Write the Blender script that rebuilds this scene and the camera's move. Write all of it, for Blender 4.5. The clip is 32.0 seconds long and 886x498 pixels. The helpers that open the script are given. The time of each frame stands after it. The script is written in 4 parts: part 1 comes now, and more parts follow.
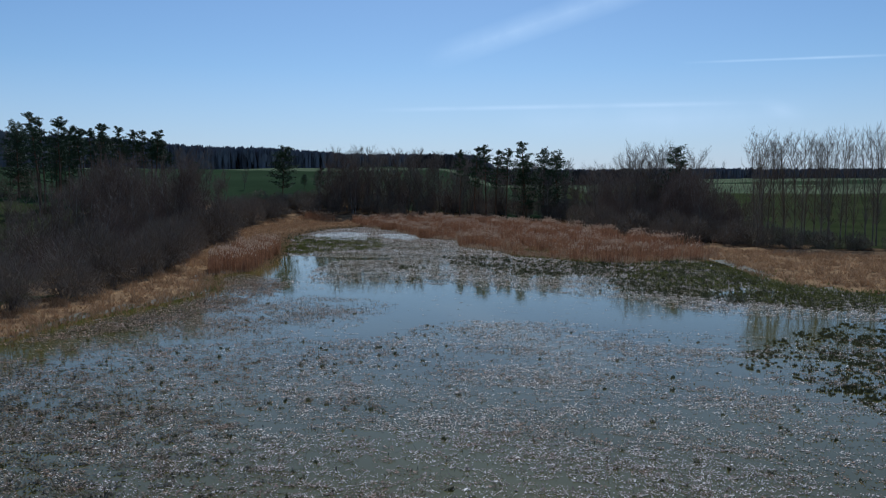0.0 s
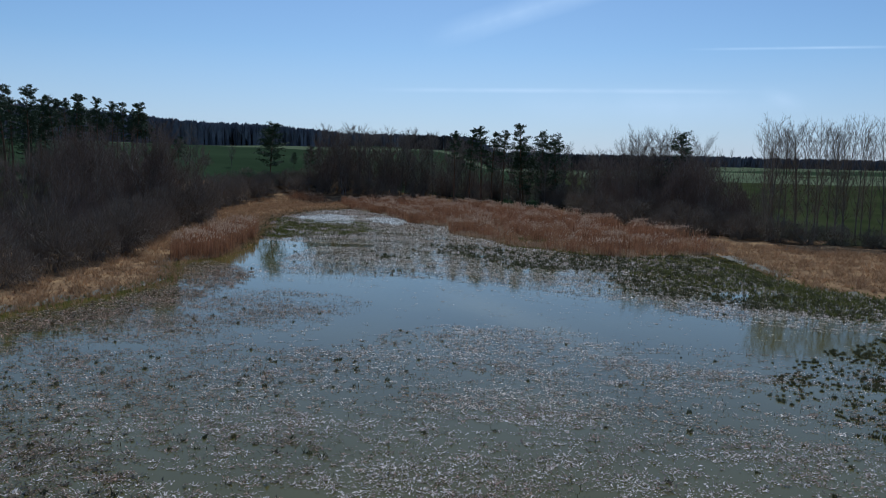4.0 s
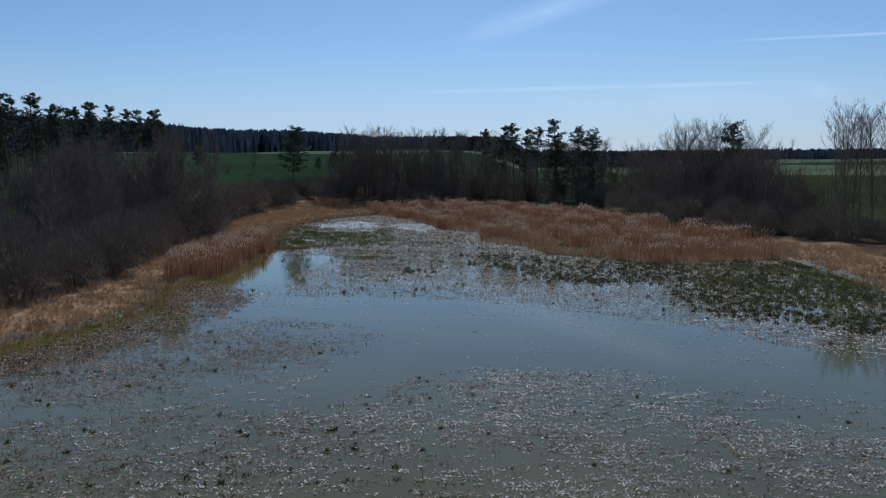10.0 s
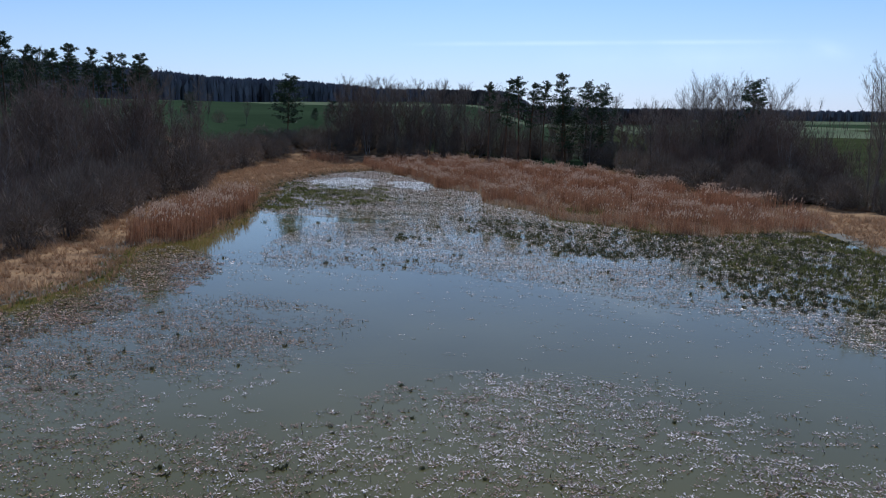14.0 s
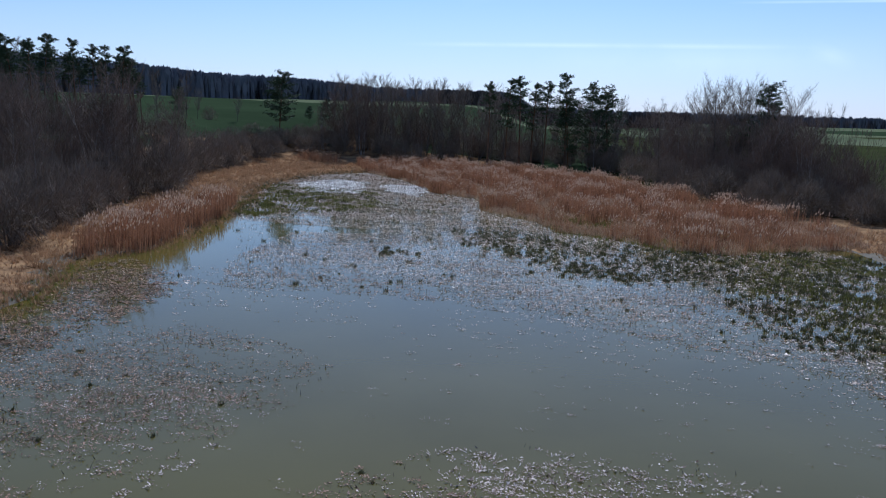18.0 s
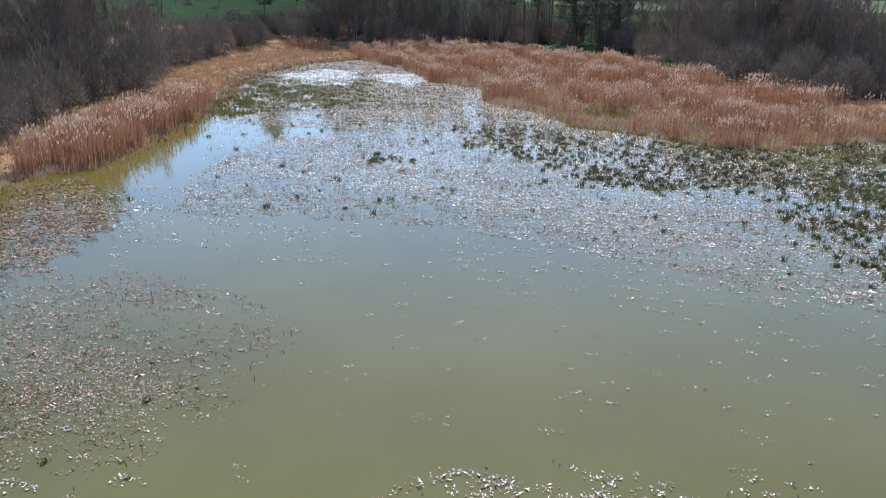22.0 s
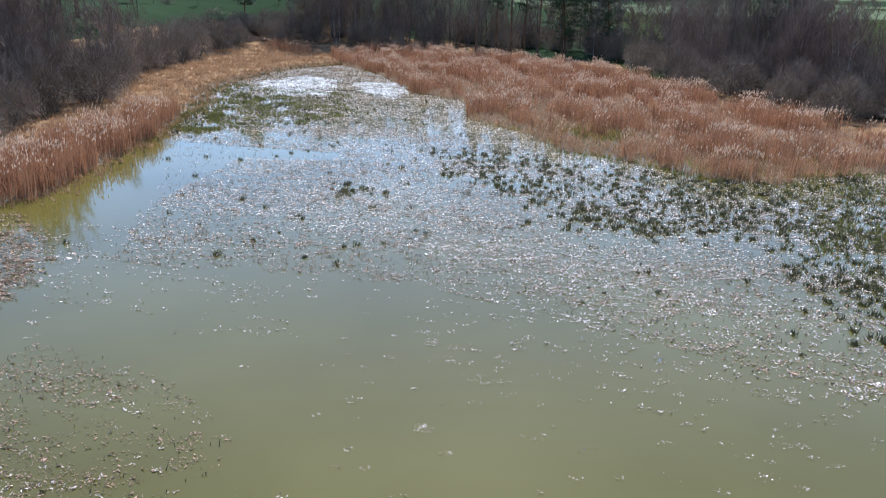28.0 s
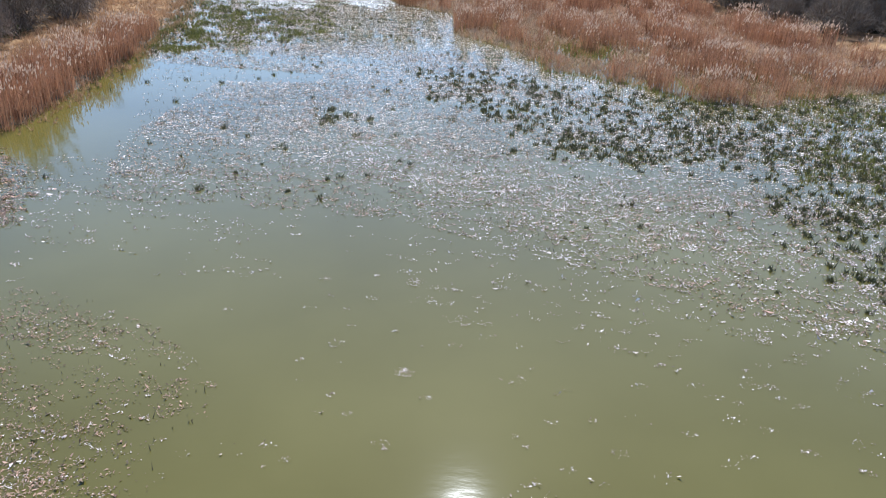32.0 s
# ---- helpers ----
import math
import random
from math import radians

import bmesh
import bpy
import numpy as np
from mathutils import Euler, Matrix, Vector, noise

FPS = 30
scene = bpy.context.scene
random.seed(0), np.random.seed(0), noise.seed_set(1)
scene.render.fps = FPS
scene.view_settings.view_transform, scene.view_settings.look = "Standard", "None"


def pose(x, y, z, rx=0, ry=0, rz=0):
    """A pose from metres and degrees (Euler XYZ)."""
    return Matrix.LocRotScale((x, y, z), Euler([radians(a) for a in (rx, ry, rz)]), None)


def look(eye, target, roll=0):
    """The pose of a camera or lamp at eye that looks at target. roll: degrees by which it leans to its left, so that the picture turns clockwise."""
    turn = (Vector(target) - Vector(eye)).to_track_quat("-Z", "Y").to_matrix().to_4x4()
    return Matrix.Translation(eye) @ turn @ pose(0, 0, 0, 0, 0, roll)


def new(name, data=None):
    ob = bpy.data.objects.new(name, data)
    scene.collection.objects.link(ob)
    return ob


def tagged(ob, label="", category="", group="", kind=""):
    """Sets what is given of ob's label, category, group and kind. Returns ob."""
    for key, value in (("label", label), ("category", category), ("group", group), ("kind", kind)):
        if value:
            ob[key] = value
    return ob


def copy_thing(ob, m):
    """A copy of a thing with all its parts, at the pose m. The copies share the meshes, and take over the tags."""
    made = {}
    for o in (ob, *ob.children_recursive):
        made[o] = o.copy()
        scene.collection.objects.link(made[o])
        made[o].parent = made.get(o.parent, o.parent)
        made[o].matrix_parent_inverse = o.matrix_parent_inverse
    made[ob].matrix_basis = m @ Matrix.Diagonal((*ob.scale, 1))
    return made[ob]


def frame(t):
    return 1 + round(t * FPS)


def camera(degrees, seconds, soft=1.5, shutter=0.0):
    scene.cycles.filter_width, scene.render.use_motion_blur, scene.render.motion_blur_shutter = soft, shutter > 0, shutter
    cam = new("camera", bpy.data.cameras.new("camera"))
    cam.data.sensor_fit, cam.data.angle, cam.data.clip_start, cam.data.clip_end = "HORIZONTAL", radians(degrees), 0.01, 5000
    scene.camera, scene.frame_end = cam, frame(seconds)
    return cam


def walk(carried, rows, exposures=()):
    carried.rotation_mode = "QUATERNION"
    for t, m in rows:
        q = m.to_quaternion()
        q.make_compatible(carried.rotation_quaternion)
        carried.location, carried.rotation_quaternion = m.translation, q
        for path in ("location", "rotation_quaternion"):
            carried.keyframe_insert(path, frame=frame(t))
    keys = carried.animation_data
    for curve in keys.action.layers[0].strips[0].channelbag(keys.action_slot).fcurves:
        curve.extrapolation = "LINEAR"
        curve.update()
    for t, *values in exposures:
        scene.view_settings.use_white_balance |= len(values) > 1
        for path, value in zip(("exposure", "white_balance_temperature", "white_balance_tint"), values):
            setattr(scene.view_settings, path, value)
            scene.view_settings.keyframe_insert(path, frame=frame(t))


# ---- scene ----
cam = camera(62.0, 32.0, soft=1.0)
PATH = [
    (0, (0.34, -5.24, 9.50), (-0.164, 4.710, 8.630), -0.13),
    (0.5, (0.47, -4.57, 9.59), (-0.039, 5.363, 8.520), -0.28),
    (1, (0.59, -3.63, 9.59), (0.090, 6.293, 8.465), 0.03),
    (1.5, (0.66, -2.75, 9.63), (0.165, 7.177, 8.507), 0.13),
    (2, (0.70, -1.77, 9.61), (0.217, 8.159, 8.489), 0.20),
    (2.5, (0.79, -0.87, 9.63), (0.311, 9.058, 8.507), 0.61),
    (3, (0.85, 0.04, 9.59), (0.379, 9.971, 8.478), 0.46),
    (3.5, (0.98, 0.85, 9.64), (0.513, 10.779, 8.526), 0.65),
    (5.5, (1.36, 4.14, 9.58), (0.939, 14.067, 8.470), 3.08),
    (6, (1.43, 4.91, 9.55), (0.978, 14.834, 8.442), 1.44),
    (6.5, (1.45, 5.71, 9.51), (0.613, 15.615, 8.395), 1.12),
    (7, (1.45, 6.46, 9.50), (0.595, 16.366, 8.398), 0.70),
    (7.5, (1.42, 7.25, 9.49), (0.559, 17.152, 8.382), 0.56),
    (8, (1.35, 8.06, 9.47), (0.492, 17.961, 8.371), 0.92),
    (8.5, (1.22, 8.93, 9.50), (0.352, 18.826, 8.397), 0.79),
    (9, (1.11, 9.75, 9.52), (0.245, 19.647, 8.413), 0.70),
    (9.5, (1.03, 10.54, 9.56), (0.139, 20.440, 8.458), -0.02),
    (10, (0.88, 11.39, 9.56), (-0.022, 21.289, 8.460), -0.41),
    (10.5, (0.78, 12.27, 9.60), (-0.126, 22.163, 8.496), -0.31),
    (11, (0.71, 13.12, 9.66), (-0.193, 23.014, 8.560), 0.30),
    (11.5, (0.71, 14.05, 9.65), (-0.213, 23.950, 8.561), -0.52),
    (12, (0.68, 14.91, 9.64), (-0.243, 24.798, 8.493), 0.05),
    (12.5, (0.65, 15.81, 9.64), (-0.274, 25.670, 8.264), -0.20),
    (13, (0.65, 16.61, 9.62), (-0.246, 26.440, 8.034), 0.93),
    (13.5, (0.63, 17.41, 9.64), (-0.267, 27.223, 7.937), 0.82),
    (14, (0.63, 18.26, 9.65), (-0.276, 28.069, 7.945), 0.83),
    (14.5, (0.63, 19.10, 9.63), (-0.269, 28.911, 7.922), 1.17),
    (16.5, (0.62, 22.50, 9.51), (-0.257, 32.318, 7.819), 2.03),
    (17, (0.61, 23.20, 9.57), (-0.255, 33.018, 7.877), 2.56),
    (17.5, (0.50, 24.07, 9.65), (-0.373, 33.886, 7.948), 1.90),
    (18, (0.61, 25.07, 9.72), (-0.283, 34.888, 8.017), 1.72),
    (18.5, (0.56, 25.98, 9.70), (-0.328, 35.781, 7.939), 1.57),
    (19, (0.56, 26.84, 9.73), (-0.321, 36.609, 7.757), 1.52),
    (19.5, (0.50, 27.70, 9.80), (-0.358, 37.421, 7.613), 1.71),
    (20, (0.48, 28.57, 9.81), (-0.433, 38.236, 7.417), 0.24),
    (20.5, (0.44, 29.48, 9.85), (-0.435, 39.097, 7.238), 0.94),
    (21, (0.35, 30.40, 9.83), (-0.515, 39.957, 7.024), 0.85),
    (21.5, (0.33, 31.27, 9.83), (-0.557, 40.767, 6.824), 0.34),
    (22, (0.24, 32.20, 9.80), (-0.654, 41.626, 6.595), 0.05),
    (22.5, (0.20, 33.15, 9.81), (-0.710, 42.535, 6.478), -0.25),
    (23, (0.19, 34.09, 9.80), (-0.618, 43.490, 6.478), 1.56),
    (23.5, (0.18, 34.98, 9.76), (-0.626, 44.388, 6.459), 1.42),
    (24, (0.23, 35.83, 9.74), (-0.685, 45.233, 6.456), -0.53),
    (24.5, (0.36, 36.35, 9.71), (-0.482, 45.761, 6.429), 0.52),
    (25, (0.53, 36.52, 9.76), (-0.287, 45.924, 6.473), 0.60),
    (25.5, (0.65, 36.57, 9.82), (-0.139, 45.989, 6.544), 0.93),
    (27.5, (0.50, 36.41, 10.72), (-0.221, 45.834, 7.468), 1.03),
    (28, (0.55, 36.49, 11.08), (-0.168, 45.921, 7.834), 0.91),
    (28.5, (0.64, 36.64, 11.56), (-0.059, 46.075, 8.327), 0.89),
    (29, (0.74, 36.73, 12.15), (0.050, 46.175, 8.937), 0.95),
    (29.5, (0.77, 36.72, 12.31), (0.125, 46.131, 8.987), 1.03),
    (30, (0.80, 36.66, 12.32), (0.179, 45.986, 8.771), 1.07),
    (30.5, (0.80, 36.64, 12.29), (0.194, 45.881, 8.528), 1.01),
    (31, (0.78, 36.70, 12.15), (0.202, 45.859, 8.186), 0.99),
    (31.5, (0.87, 36.83, 12.09), (0.282, 45.899, 7.913), 0.85),
    (32, (0.87, 36.90, 12.05), (0.307, 45.873, 7.676), 0.83),
]

EXPOSURES = [(0, -0.42, 5250, 5), (10, -0.45, 5250, 5), (12, -0.5, 5250, 5), (13, -0.32, 5250, 9), (14, -0.1, 5250, 12), (19, 0.0, 5300, 13), (20.5, 0.3, 5400, 12), (22, 1.1, 5500, 10), (28, 1.15, 5500, 10), (32, 1.2, 5550, 10)]
walk(cam, [(t, look(eye, target, roll)) for t, eye, target, roll in PATH], EXPOSURES)

# ---- light: a clear early-spring sky, the sun ahead of the camera ----
SUN_ELEV, SUN_AZ = radians(46.3), radians(-1.2)


# ice clouds and contrails: from, to (directions), half width, soft ends, strength
STREAKS = [((-0.0787, 0.9841, 0.1593), (0.26, 0.935, 0.26), 0.02, 0.09, 0.6), ((0.2474, 0.957, 0.1515), (0.4743, 0.8685, 0.1443), 0.0022, 0.06, 0.65),
           ((-0.1577, 0.9826, 0.0981), (0.3555, 0.9295, 0.0987), 0.004, 0.12, 0.75), ((0.340, 0.935, 0.0995), (0.3905, 0.917, 0.078), 0.012, 0.03, 0.5),
           ((0.02, 0.995, 0.080), (0.42, 0.90, 0.082), 0.03, 0.12, 0.45)]


def sky_world():
    world = bpy.data.worlds.new("sky")
    scene.world = world
    world.use_nodes = True
    nt = world.node_tree
    n, l = nt.nodes, nt.links
    n.clear()
    out = n.new("ShaderNodeOutputWorld")
    bg = n.new("ShaderNodeBackground")
    bg.inputs["Strength"].default_value = 0.098
    sky = n.new("ShaderNodeTexSky")
    sky.sky_type = "NISHITA"
    sky.sun_disc = False
    sky.sun_elevation = SUN_ELEV
    sky.sun_rotation = SUN_AZ
    sky.altitude = 450
    sky.air_density, sky.dust_density, sky.ozone_density = 1.0, 0.5, 2.6
    coord = n.new("ShaderNodeTexCoord")
    wisp = n.new("ShaderNodeTexNoise")
    wisp.inputs["Scale"].default_value = 14
    wisp.inputs["Detail"].default_value = 5
    l.new(coord.outputs["Generated"], wisp.inputs["Vector"])

    def maths(op, a, b=None, clamp=False):
        node = n.new("ShaderNodeMath")
        node.operation, node.use_clamp = op, clamp
        for k, v in enumerate((a, b)):
            if v is None:
                continue
            if isinstance(v, (int, float)):
                node.inputs[k].default_value = v
            else:
                l.new(v, node.inputs[k])
        return node.outputs[0]

    def dot(v):
        node = n.new("ShaderNodeVectorMath")
        node.operation = "DOT_PRODUCT"
        node.inputs[1].default_value = v
        l.new(coord.outputs["Generated"], node.inputs[0])
        return node.outputs["Value"]

    colour = sky.outputs[0]
    for a, b, width, soft, amount in STREAKS:
        a, b = Vector(a).normalized(), Vector(b).normalized()
        across = a.cross(b).normalized()
        off = maths("ABSOLUTE", dot(across))
        body = maths("SUBTRACT", 1.0, maths("DIVIDE", off, width), True)
        ahead = (b - a).normalized()
        lo, hi = a.dot(ahead), b.dot(ahead)
        along = dot(ahead)
        ends = maths("MULTIPLY", maths("DIVIDE", maths("SUBTRACT", along, lo), soft, True), maths("DIVIDE", maths("SUBTRACT", hi, along), soft, True))
        blur = maths("MULTIPLY", maths("MULTIPLY", body, ends), maths("MULTIPLY", maths("SUBTRACT", wisp.outputs[0], 0.15), amount), True)
        mix = n.new("ShaderNodeMix")
        mix.data_type = "RGBA"
        l.new(blur, mix.inputs["Factor"])
        l.new(colour, mix.inputs["A"])
        mix.inputs["B"].default_value = (11.0, 12.0, 13.0, 1)
        colour = mix.outputs["Result"]
    veil = n.new("ShaderNodeMix")
    veil.data_type = "RGBA"
    l.new(maths("MULTIPLY", maths("SUBTRACT", 1.0, maths("DIVIDE", dot((0, 0, 1)), 0.15), True), 0.6), veil.inputs["Factor"])
    l.new(colour, veil.inputs["A"])
    veil.inputs["B"].default_value = (6.7, 6.9, 8.6, 1)
    colour = veil.outputs["Result"]
    l.new(colour, bg.inputs[0])
    l.new(bg.outputs[0], out.inputs[0])
    return nt, sky, bg


sky_world()
sun = new("sun", bpy.data.lights.new("sun", "SUN"))
sun.data.energy = 3.6
sun.data.angle = radians(0.55)
sun.data.color = (1.0, 0.95, 0.87)
to_sun = Vector((math.sin(SUN_AZ) * math.cos(SUN_ELEV), math.cos(SUN_AZ) * math.cos(SUN_ELEV), math.sin(SUN_ELEV)))
sun.matrix_world = look(to_sun * 300, (0, 0, 0))

# ---- materials ----


def material(name, dark, light, rough=0.8, scale=3.0, spec=0.3, bump=0.0, fine=18.0, island=0.0, third=None, translucent=0.0, vary=0.0):
    """Two tones mixed by noise at two scales, a third tone for stains, per-piece variation and a fine relief."""
    m = bpy.data.materials.new(name)
    m.use_nodes = True
    nt = m.node_tree
    n, l = nt.nodes, nt.links
    bsdf = n["Principled BSDF"]
    geo = n.new("ShaderNodeNewGeometry")
    big = n.new("ShaderNodeTexNoise")
    big.inputs["Scale"].default_value = scale
    big.inputs["Detail"].default_value = 4
    l.new(geo.outputs["Position"], big.inputs["Vector"])
    small = n.new("ShaderNodeTexNoise")
    small.inputs["Scale"].default_value = fine
    small.inputs["Detail"].default_value = 3
    l.new(geo.outputs["Position"], small.inputs["Vector"])
    add = n.new("ShaderNodeMath")
    add.operation = "MULTIPLY_ADD"
    add.inputs[1].default_value = 0.45
    l.new(small.outputs[0], add.inputs[0])
    l.new(big.outputs[0], add.inputs[2])
    value = add.outputs[0]
    if island:
        more = n.new("ShaderNodeMath")
        more.operation = "MULTIPLY_ADD"
        more.inputs[1].default_value = island
        l.new(geo.outputs["Random Per Island"], more.inputs[0])
        l.new(value, more.inputs[2])
        value = more.outputs[0]
    ramp = n.new("ShaderNodeValToRGB")
    low, high = 0.52, 0.92 + island * 0.8
    ramp.color_ramp.elements[0].position, ramp.color_ramp.elements[0].color = low, (*dark, 1)
    ramp.color_ramp.elements[1].position, ramp.color_ramp.elements[1].color = min(high, 1), (*light, 1)
    if island:
        half = n.new("ShaderNodeMath")
        half.operation = "MULTIPLY"
        half.inputs[1].default_value = 1 / (1 + island * 0.75)
        l.new(value, half.inputs[0])
        value = half.outputs[0]
        ramp.color_ramp.elements[0].position, ramp.color_ramp.elements[1].position = 0.42, 0.85
    if vary:
        info = n.new("ShaderNodeObjectInfo")
        each = n.new("ShaderNodeMath")
        each.operation = "MULTIPLY_ADD"
        each.inputs[1].default_value = vary
        l.new(info.outputs["Random"], each.inputs[0])
        l.new(value, each.inputs[2])
        value = each.outputs[0]
    if third:
        e = ramp.color_ramp.elements.new(0.66)
        e.color = (*third, 1)
    l.new(value, ramp.inputs[0])
    l.new(ramp.outputs[0], bsdf.inputs["Base Color"])
    bsdf.inputs["Roughness"].default_value = rough
    bsdf.inputs["Specular IOR Level"].default_value = spec
    if bump:
        b = n.new("ShaderNodeBump")
        b.inputs["Strength"].default_value = bump
        b.inputs["Distance"].default_value = 0.05
        l.new(small.outputs[0], b.inputs["Height"])
        l.new(b.outputs[0], bsdf.inputs["Normal"])
    if translucent:
        tr = n.new("ShaderNodeBsdfTranslucent")
        mix = n.new("ShaderNodeMixShader")
        mix.inputs[0].default_value = translucent
        l.new(ramp.outputs[0], tr.inputs[0])
        l.new(bsdf.outputs[0], mix.inputs[1])
        l.new(tr.outputs[0], mix.inputs[2])
        l.new(mix.outputs[0], n["Material Output"].inputs[0])
    return m


def water_material():
    m = bpy.data.materials.new("turbid pond water")
    m.use_nodes = True
    nt = m.node_tree
    n, l = nt.nodes, nt.links
    bsdf = n["Principled BSDF"]
    geo = n.new("ShaderNodeNewGeometry")
    cloud = n.new("ShaderNodeTexNoise")
    cloud.inputs["Scale"].default_value = 0.09
    cloud.inputs["Detail"].default_value = 5
    l.new(geo.outputs["Position"], cloud.inputs["Vector"])
    ramp = n.new("ShaderNodeValToRGB")
    ramp.color_ramp.elements[0].position, ramp.color_ramp.elements[0].color = 0.35, (0.088, 0.073, 0.012, 1)
    ramp.color_ramp.elements[1].position, ramp.color_ramp.elements[1].color = 0.7, (0.117, 0.099, 0.023, 1)
    l.new(cloud.outputs[0], ramp.inputs[0])
    l.new(ramp.outputs[0], bsdf.inputs["Base Color"])
    bsdf.inputs["IOR"].default_value = 1.40
    bsdf.inputs["Roughness"].default_value = 0.04
    wave = n.new("ShaderNodeTexNoise")
    wave.inputs["Scale"].default_value = 2.2
    wave.inputs["Detail"].default_value = 4
    squash = n.new("ShaderNodeMapping")
    squash.inputs["Scale"].default_value = (0.6, 1.5, 1)
    l.new(geo.outputs["Position"], squash.inputs[0])
    l.new(squash.outputs[0], wave.inputs["Vector"])
    b = n.new("ShaderNodeBump")
    b.inputs["Strength"].default_value = 0.06
    b.inputs["Distance"].default_value = 0.03
    l.new(wave.outputs[0], b.inputs["Height"])
    l.new(b.outputs[0], bsdf.inputs["Normal"])
    return m


M_WATER = water_material()
M_LITTER = material("dry sedge litter", (0.10, 0.054, 0.024), (0.38, 0.24, 0.12), 0.95, 0.5, 0.0, 0.6, 6.0, third=(0.22, 0.135, 0.075))
M_FIELD = material("young winter wheat", (0.026, 0.040, 0.020), (0.042, 0.063, 0.031), 0.9, 0.02, 0.0, 0.4, 2.0)
M_PALE = material("pale far field", (0.085, 0.108, 0.058), (0.15, 0.168, 0.095), 0.9, 0.02, 0.0, 0.2, 1.0)
M_MEADOW = material("early spring meadow", (0.026, 0.033, 0.013), (0.055, 0.062, 0.025), 0.95, 0.12, 0.0, 0.4, 4.0)
M_STRAW = material("bleached straw blades", (0.19, 0.097, 0.043), (0.56, 0.355, 0.192), 0.8, 0.5, 0.2, 0, 5.0, island=0.5, translucent=0.25)
M_REED = material("dead reed stems", (0.12, 0.048, 0.023), (0.49, 0.257, 0.137), 0.75, 0.6, 0.25, 0, 4.0, island=0.6, translucent=0.3)
M_FALLEN = material("pale reed litter", (0.24, 0.145, 0.08), (0.66, 0.47, 0.30), 0.8, 0.5, 0.2, 0, 5.0, island=0.6, translucent=0.2)
M_PLUME = material("reed plumes", (0.35, 0.215, 0.13), (0.70, 0.51, 0.35), 0.9, 0.5, 0.1, 0, 8.0, island=0.4, translucent=0.25)
M_SEDGE = material("green sedge blades", (0.058, 0.062, 0.014), (0.23, 0.22, 0.055), 0.6, 0.4, 0.3, 0, 6.0, island=0.5, translucent=0.25)
M_TUSSOCK = material("dark rush blades", (0.024, 0.026, 0.011), (0.11, 0.105, 0.036), 0.5, 0.5, 0.4, 0, 6.0, island=0.5, translucent=0.2)
M_FLOAT = material("floating dead leaves", (0.13, 0.083, 0.055), (0.90, 0.755, 0.64), 0.5, 0.55, 0.22, 0, 9.0, island=1.0, third=(0.36, 0.24, 0.18))
# near-white base: the sun's glint on wet litter is painted into the colour
M_GLINTLITTER = material("plant litter painted white for sun glint", (0.55, 0.51, 0.45), (0.93, 0.90, 0.85), 0.4, 0.55, 0.45, 0, 9.0, island=0.8)
M_FLOATBROWN = material("floating brown debris", (0.090, 0.052, 0.030), (0.47, 0.28, 0.185), 0.6, 0.5, 0.12, 0, 9.0, island=0.9, third=(0.15, 0.115, 0.06))
# weed tone; on shallow_mat its darkness stands in for mirrored shrubs
M_WEEDREFLECT = material("dark water weed and painted reflection", (0.035, 0.028, 0.014), (0.16, 0.115, 0.062), 0.6, 0.5, 0.25, 0, 9.0, island=0.8)
M_MUD = material("wet brown mud", (0.045, 0.036, 0.018), (0.13, 0.10, 0.05), 0.7, 0.8, 0.3, 0.5, 8.0)
M_STUB = material("wet rotten stems", (0.02, 0.018, 0.012), (0.08, 0.06, 0.04), 0.6, 1.0, 0.4, 0, 10.0, island=0.5)
M_BARK = material("grey brown bark", (0.075, 0.06, 0.048), (0.20, 0.165, 0.132), 0.9, 1.2, 0.2, 0.5, 14.0)
M_BIRCH = material("pale birch bark", (0.12, 0.095, 0.075), (0.38, 0.32, 0.27), 0.85, 1.0, 0.2, 0.3, 6.0)
M_PINEBARK = material("scots pine bark", (0.07, 0.045, 0.03), (0.22, 0.12, 0.065), 0.9, 0.8, 0.2, 0.5, 12.0)
M_TWIG = material("grey willow twigs", (0.064, 0.049, 0.036), (0.23, 0.178, 0.133), 0.9, 0.3, 0.05, 0, 3.0, island=0.3, translucent=0.03, vary=0.3)
M_TWIGGREY = material("pale grey willow twigs", (0.076, 0.058, 0.042), (0.255, 0.20, 0.148), 0.9, 0.3, 0.05, 0, 3.0, island=0.3, translucent=0.03, vary=0.25)
M_TWIGRED = material("reddish birch twigs", (0.072, 0.050, 0.038), (0.215, 0.155, 0.118), 0.85, 0.3, 0.1, 0, 3.0, island=0.3, translucent=0.05, vary=0.15)
M_TWIGDARK = material("grey brown tree twigs", (0.094, 0.074, 0.058), (0.275, 0.225, 0.18), 0.85, 0.3, 0.05, 0, 3.0, island=0.3, translucent=0.08)
M_NEEDLE = material("pine needles", (0.018, 0.036, 0.015), (0.065, 0.095, 0.036), 0.6, 0.4, 0.3, 0, 5.0, island=0.4)
# paled and blued: the distance haze is painted into this tone
M_HAZEWOOD = material("far conifer wood with painted haze", (0.115, 0.118, 0.135), (0.185, 0.182, 0.20), 0.9, 0.05, 0.0, 0, 0.6, island=0.5)
M_FARBARE = material("far bare wood", (0.05, 0.04, 0.035), (0.12, 0.095, 0.08), 0.9, 0.05, 0.1, 0, 0.6, island=0.5)

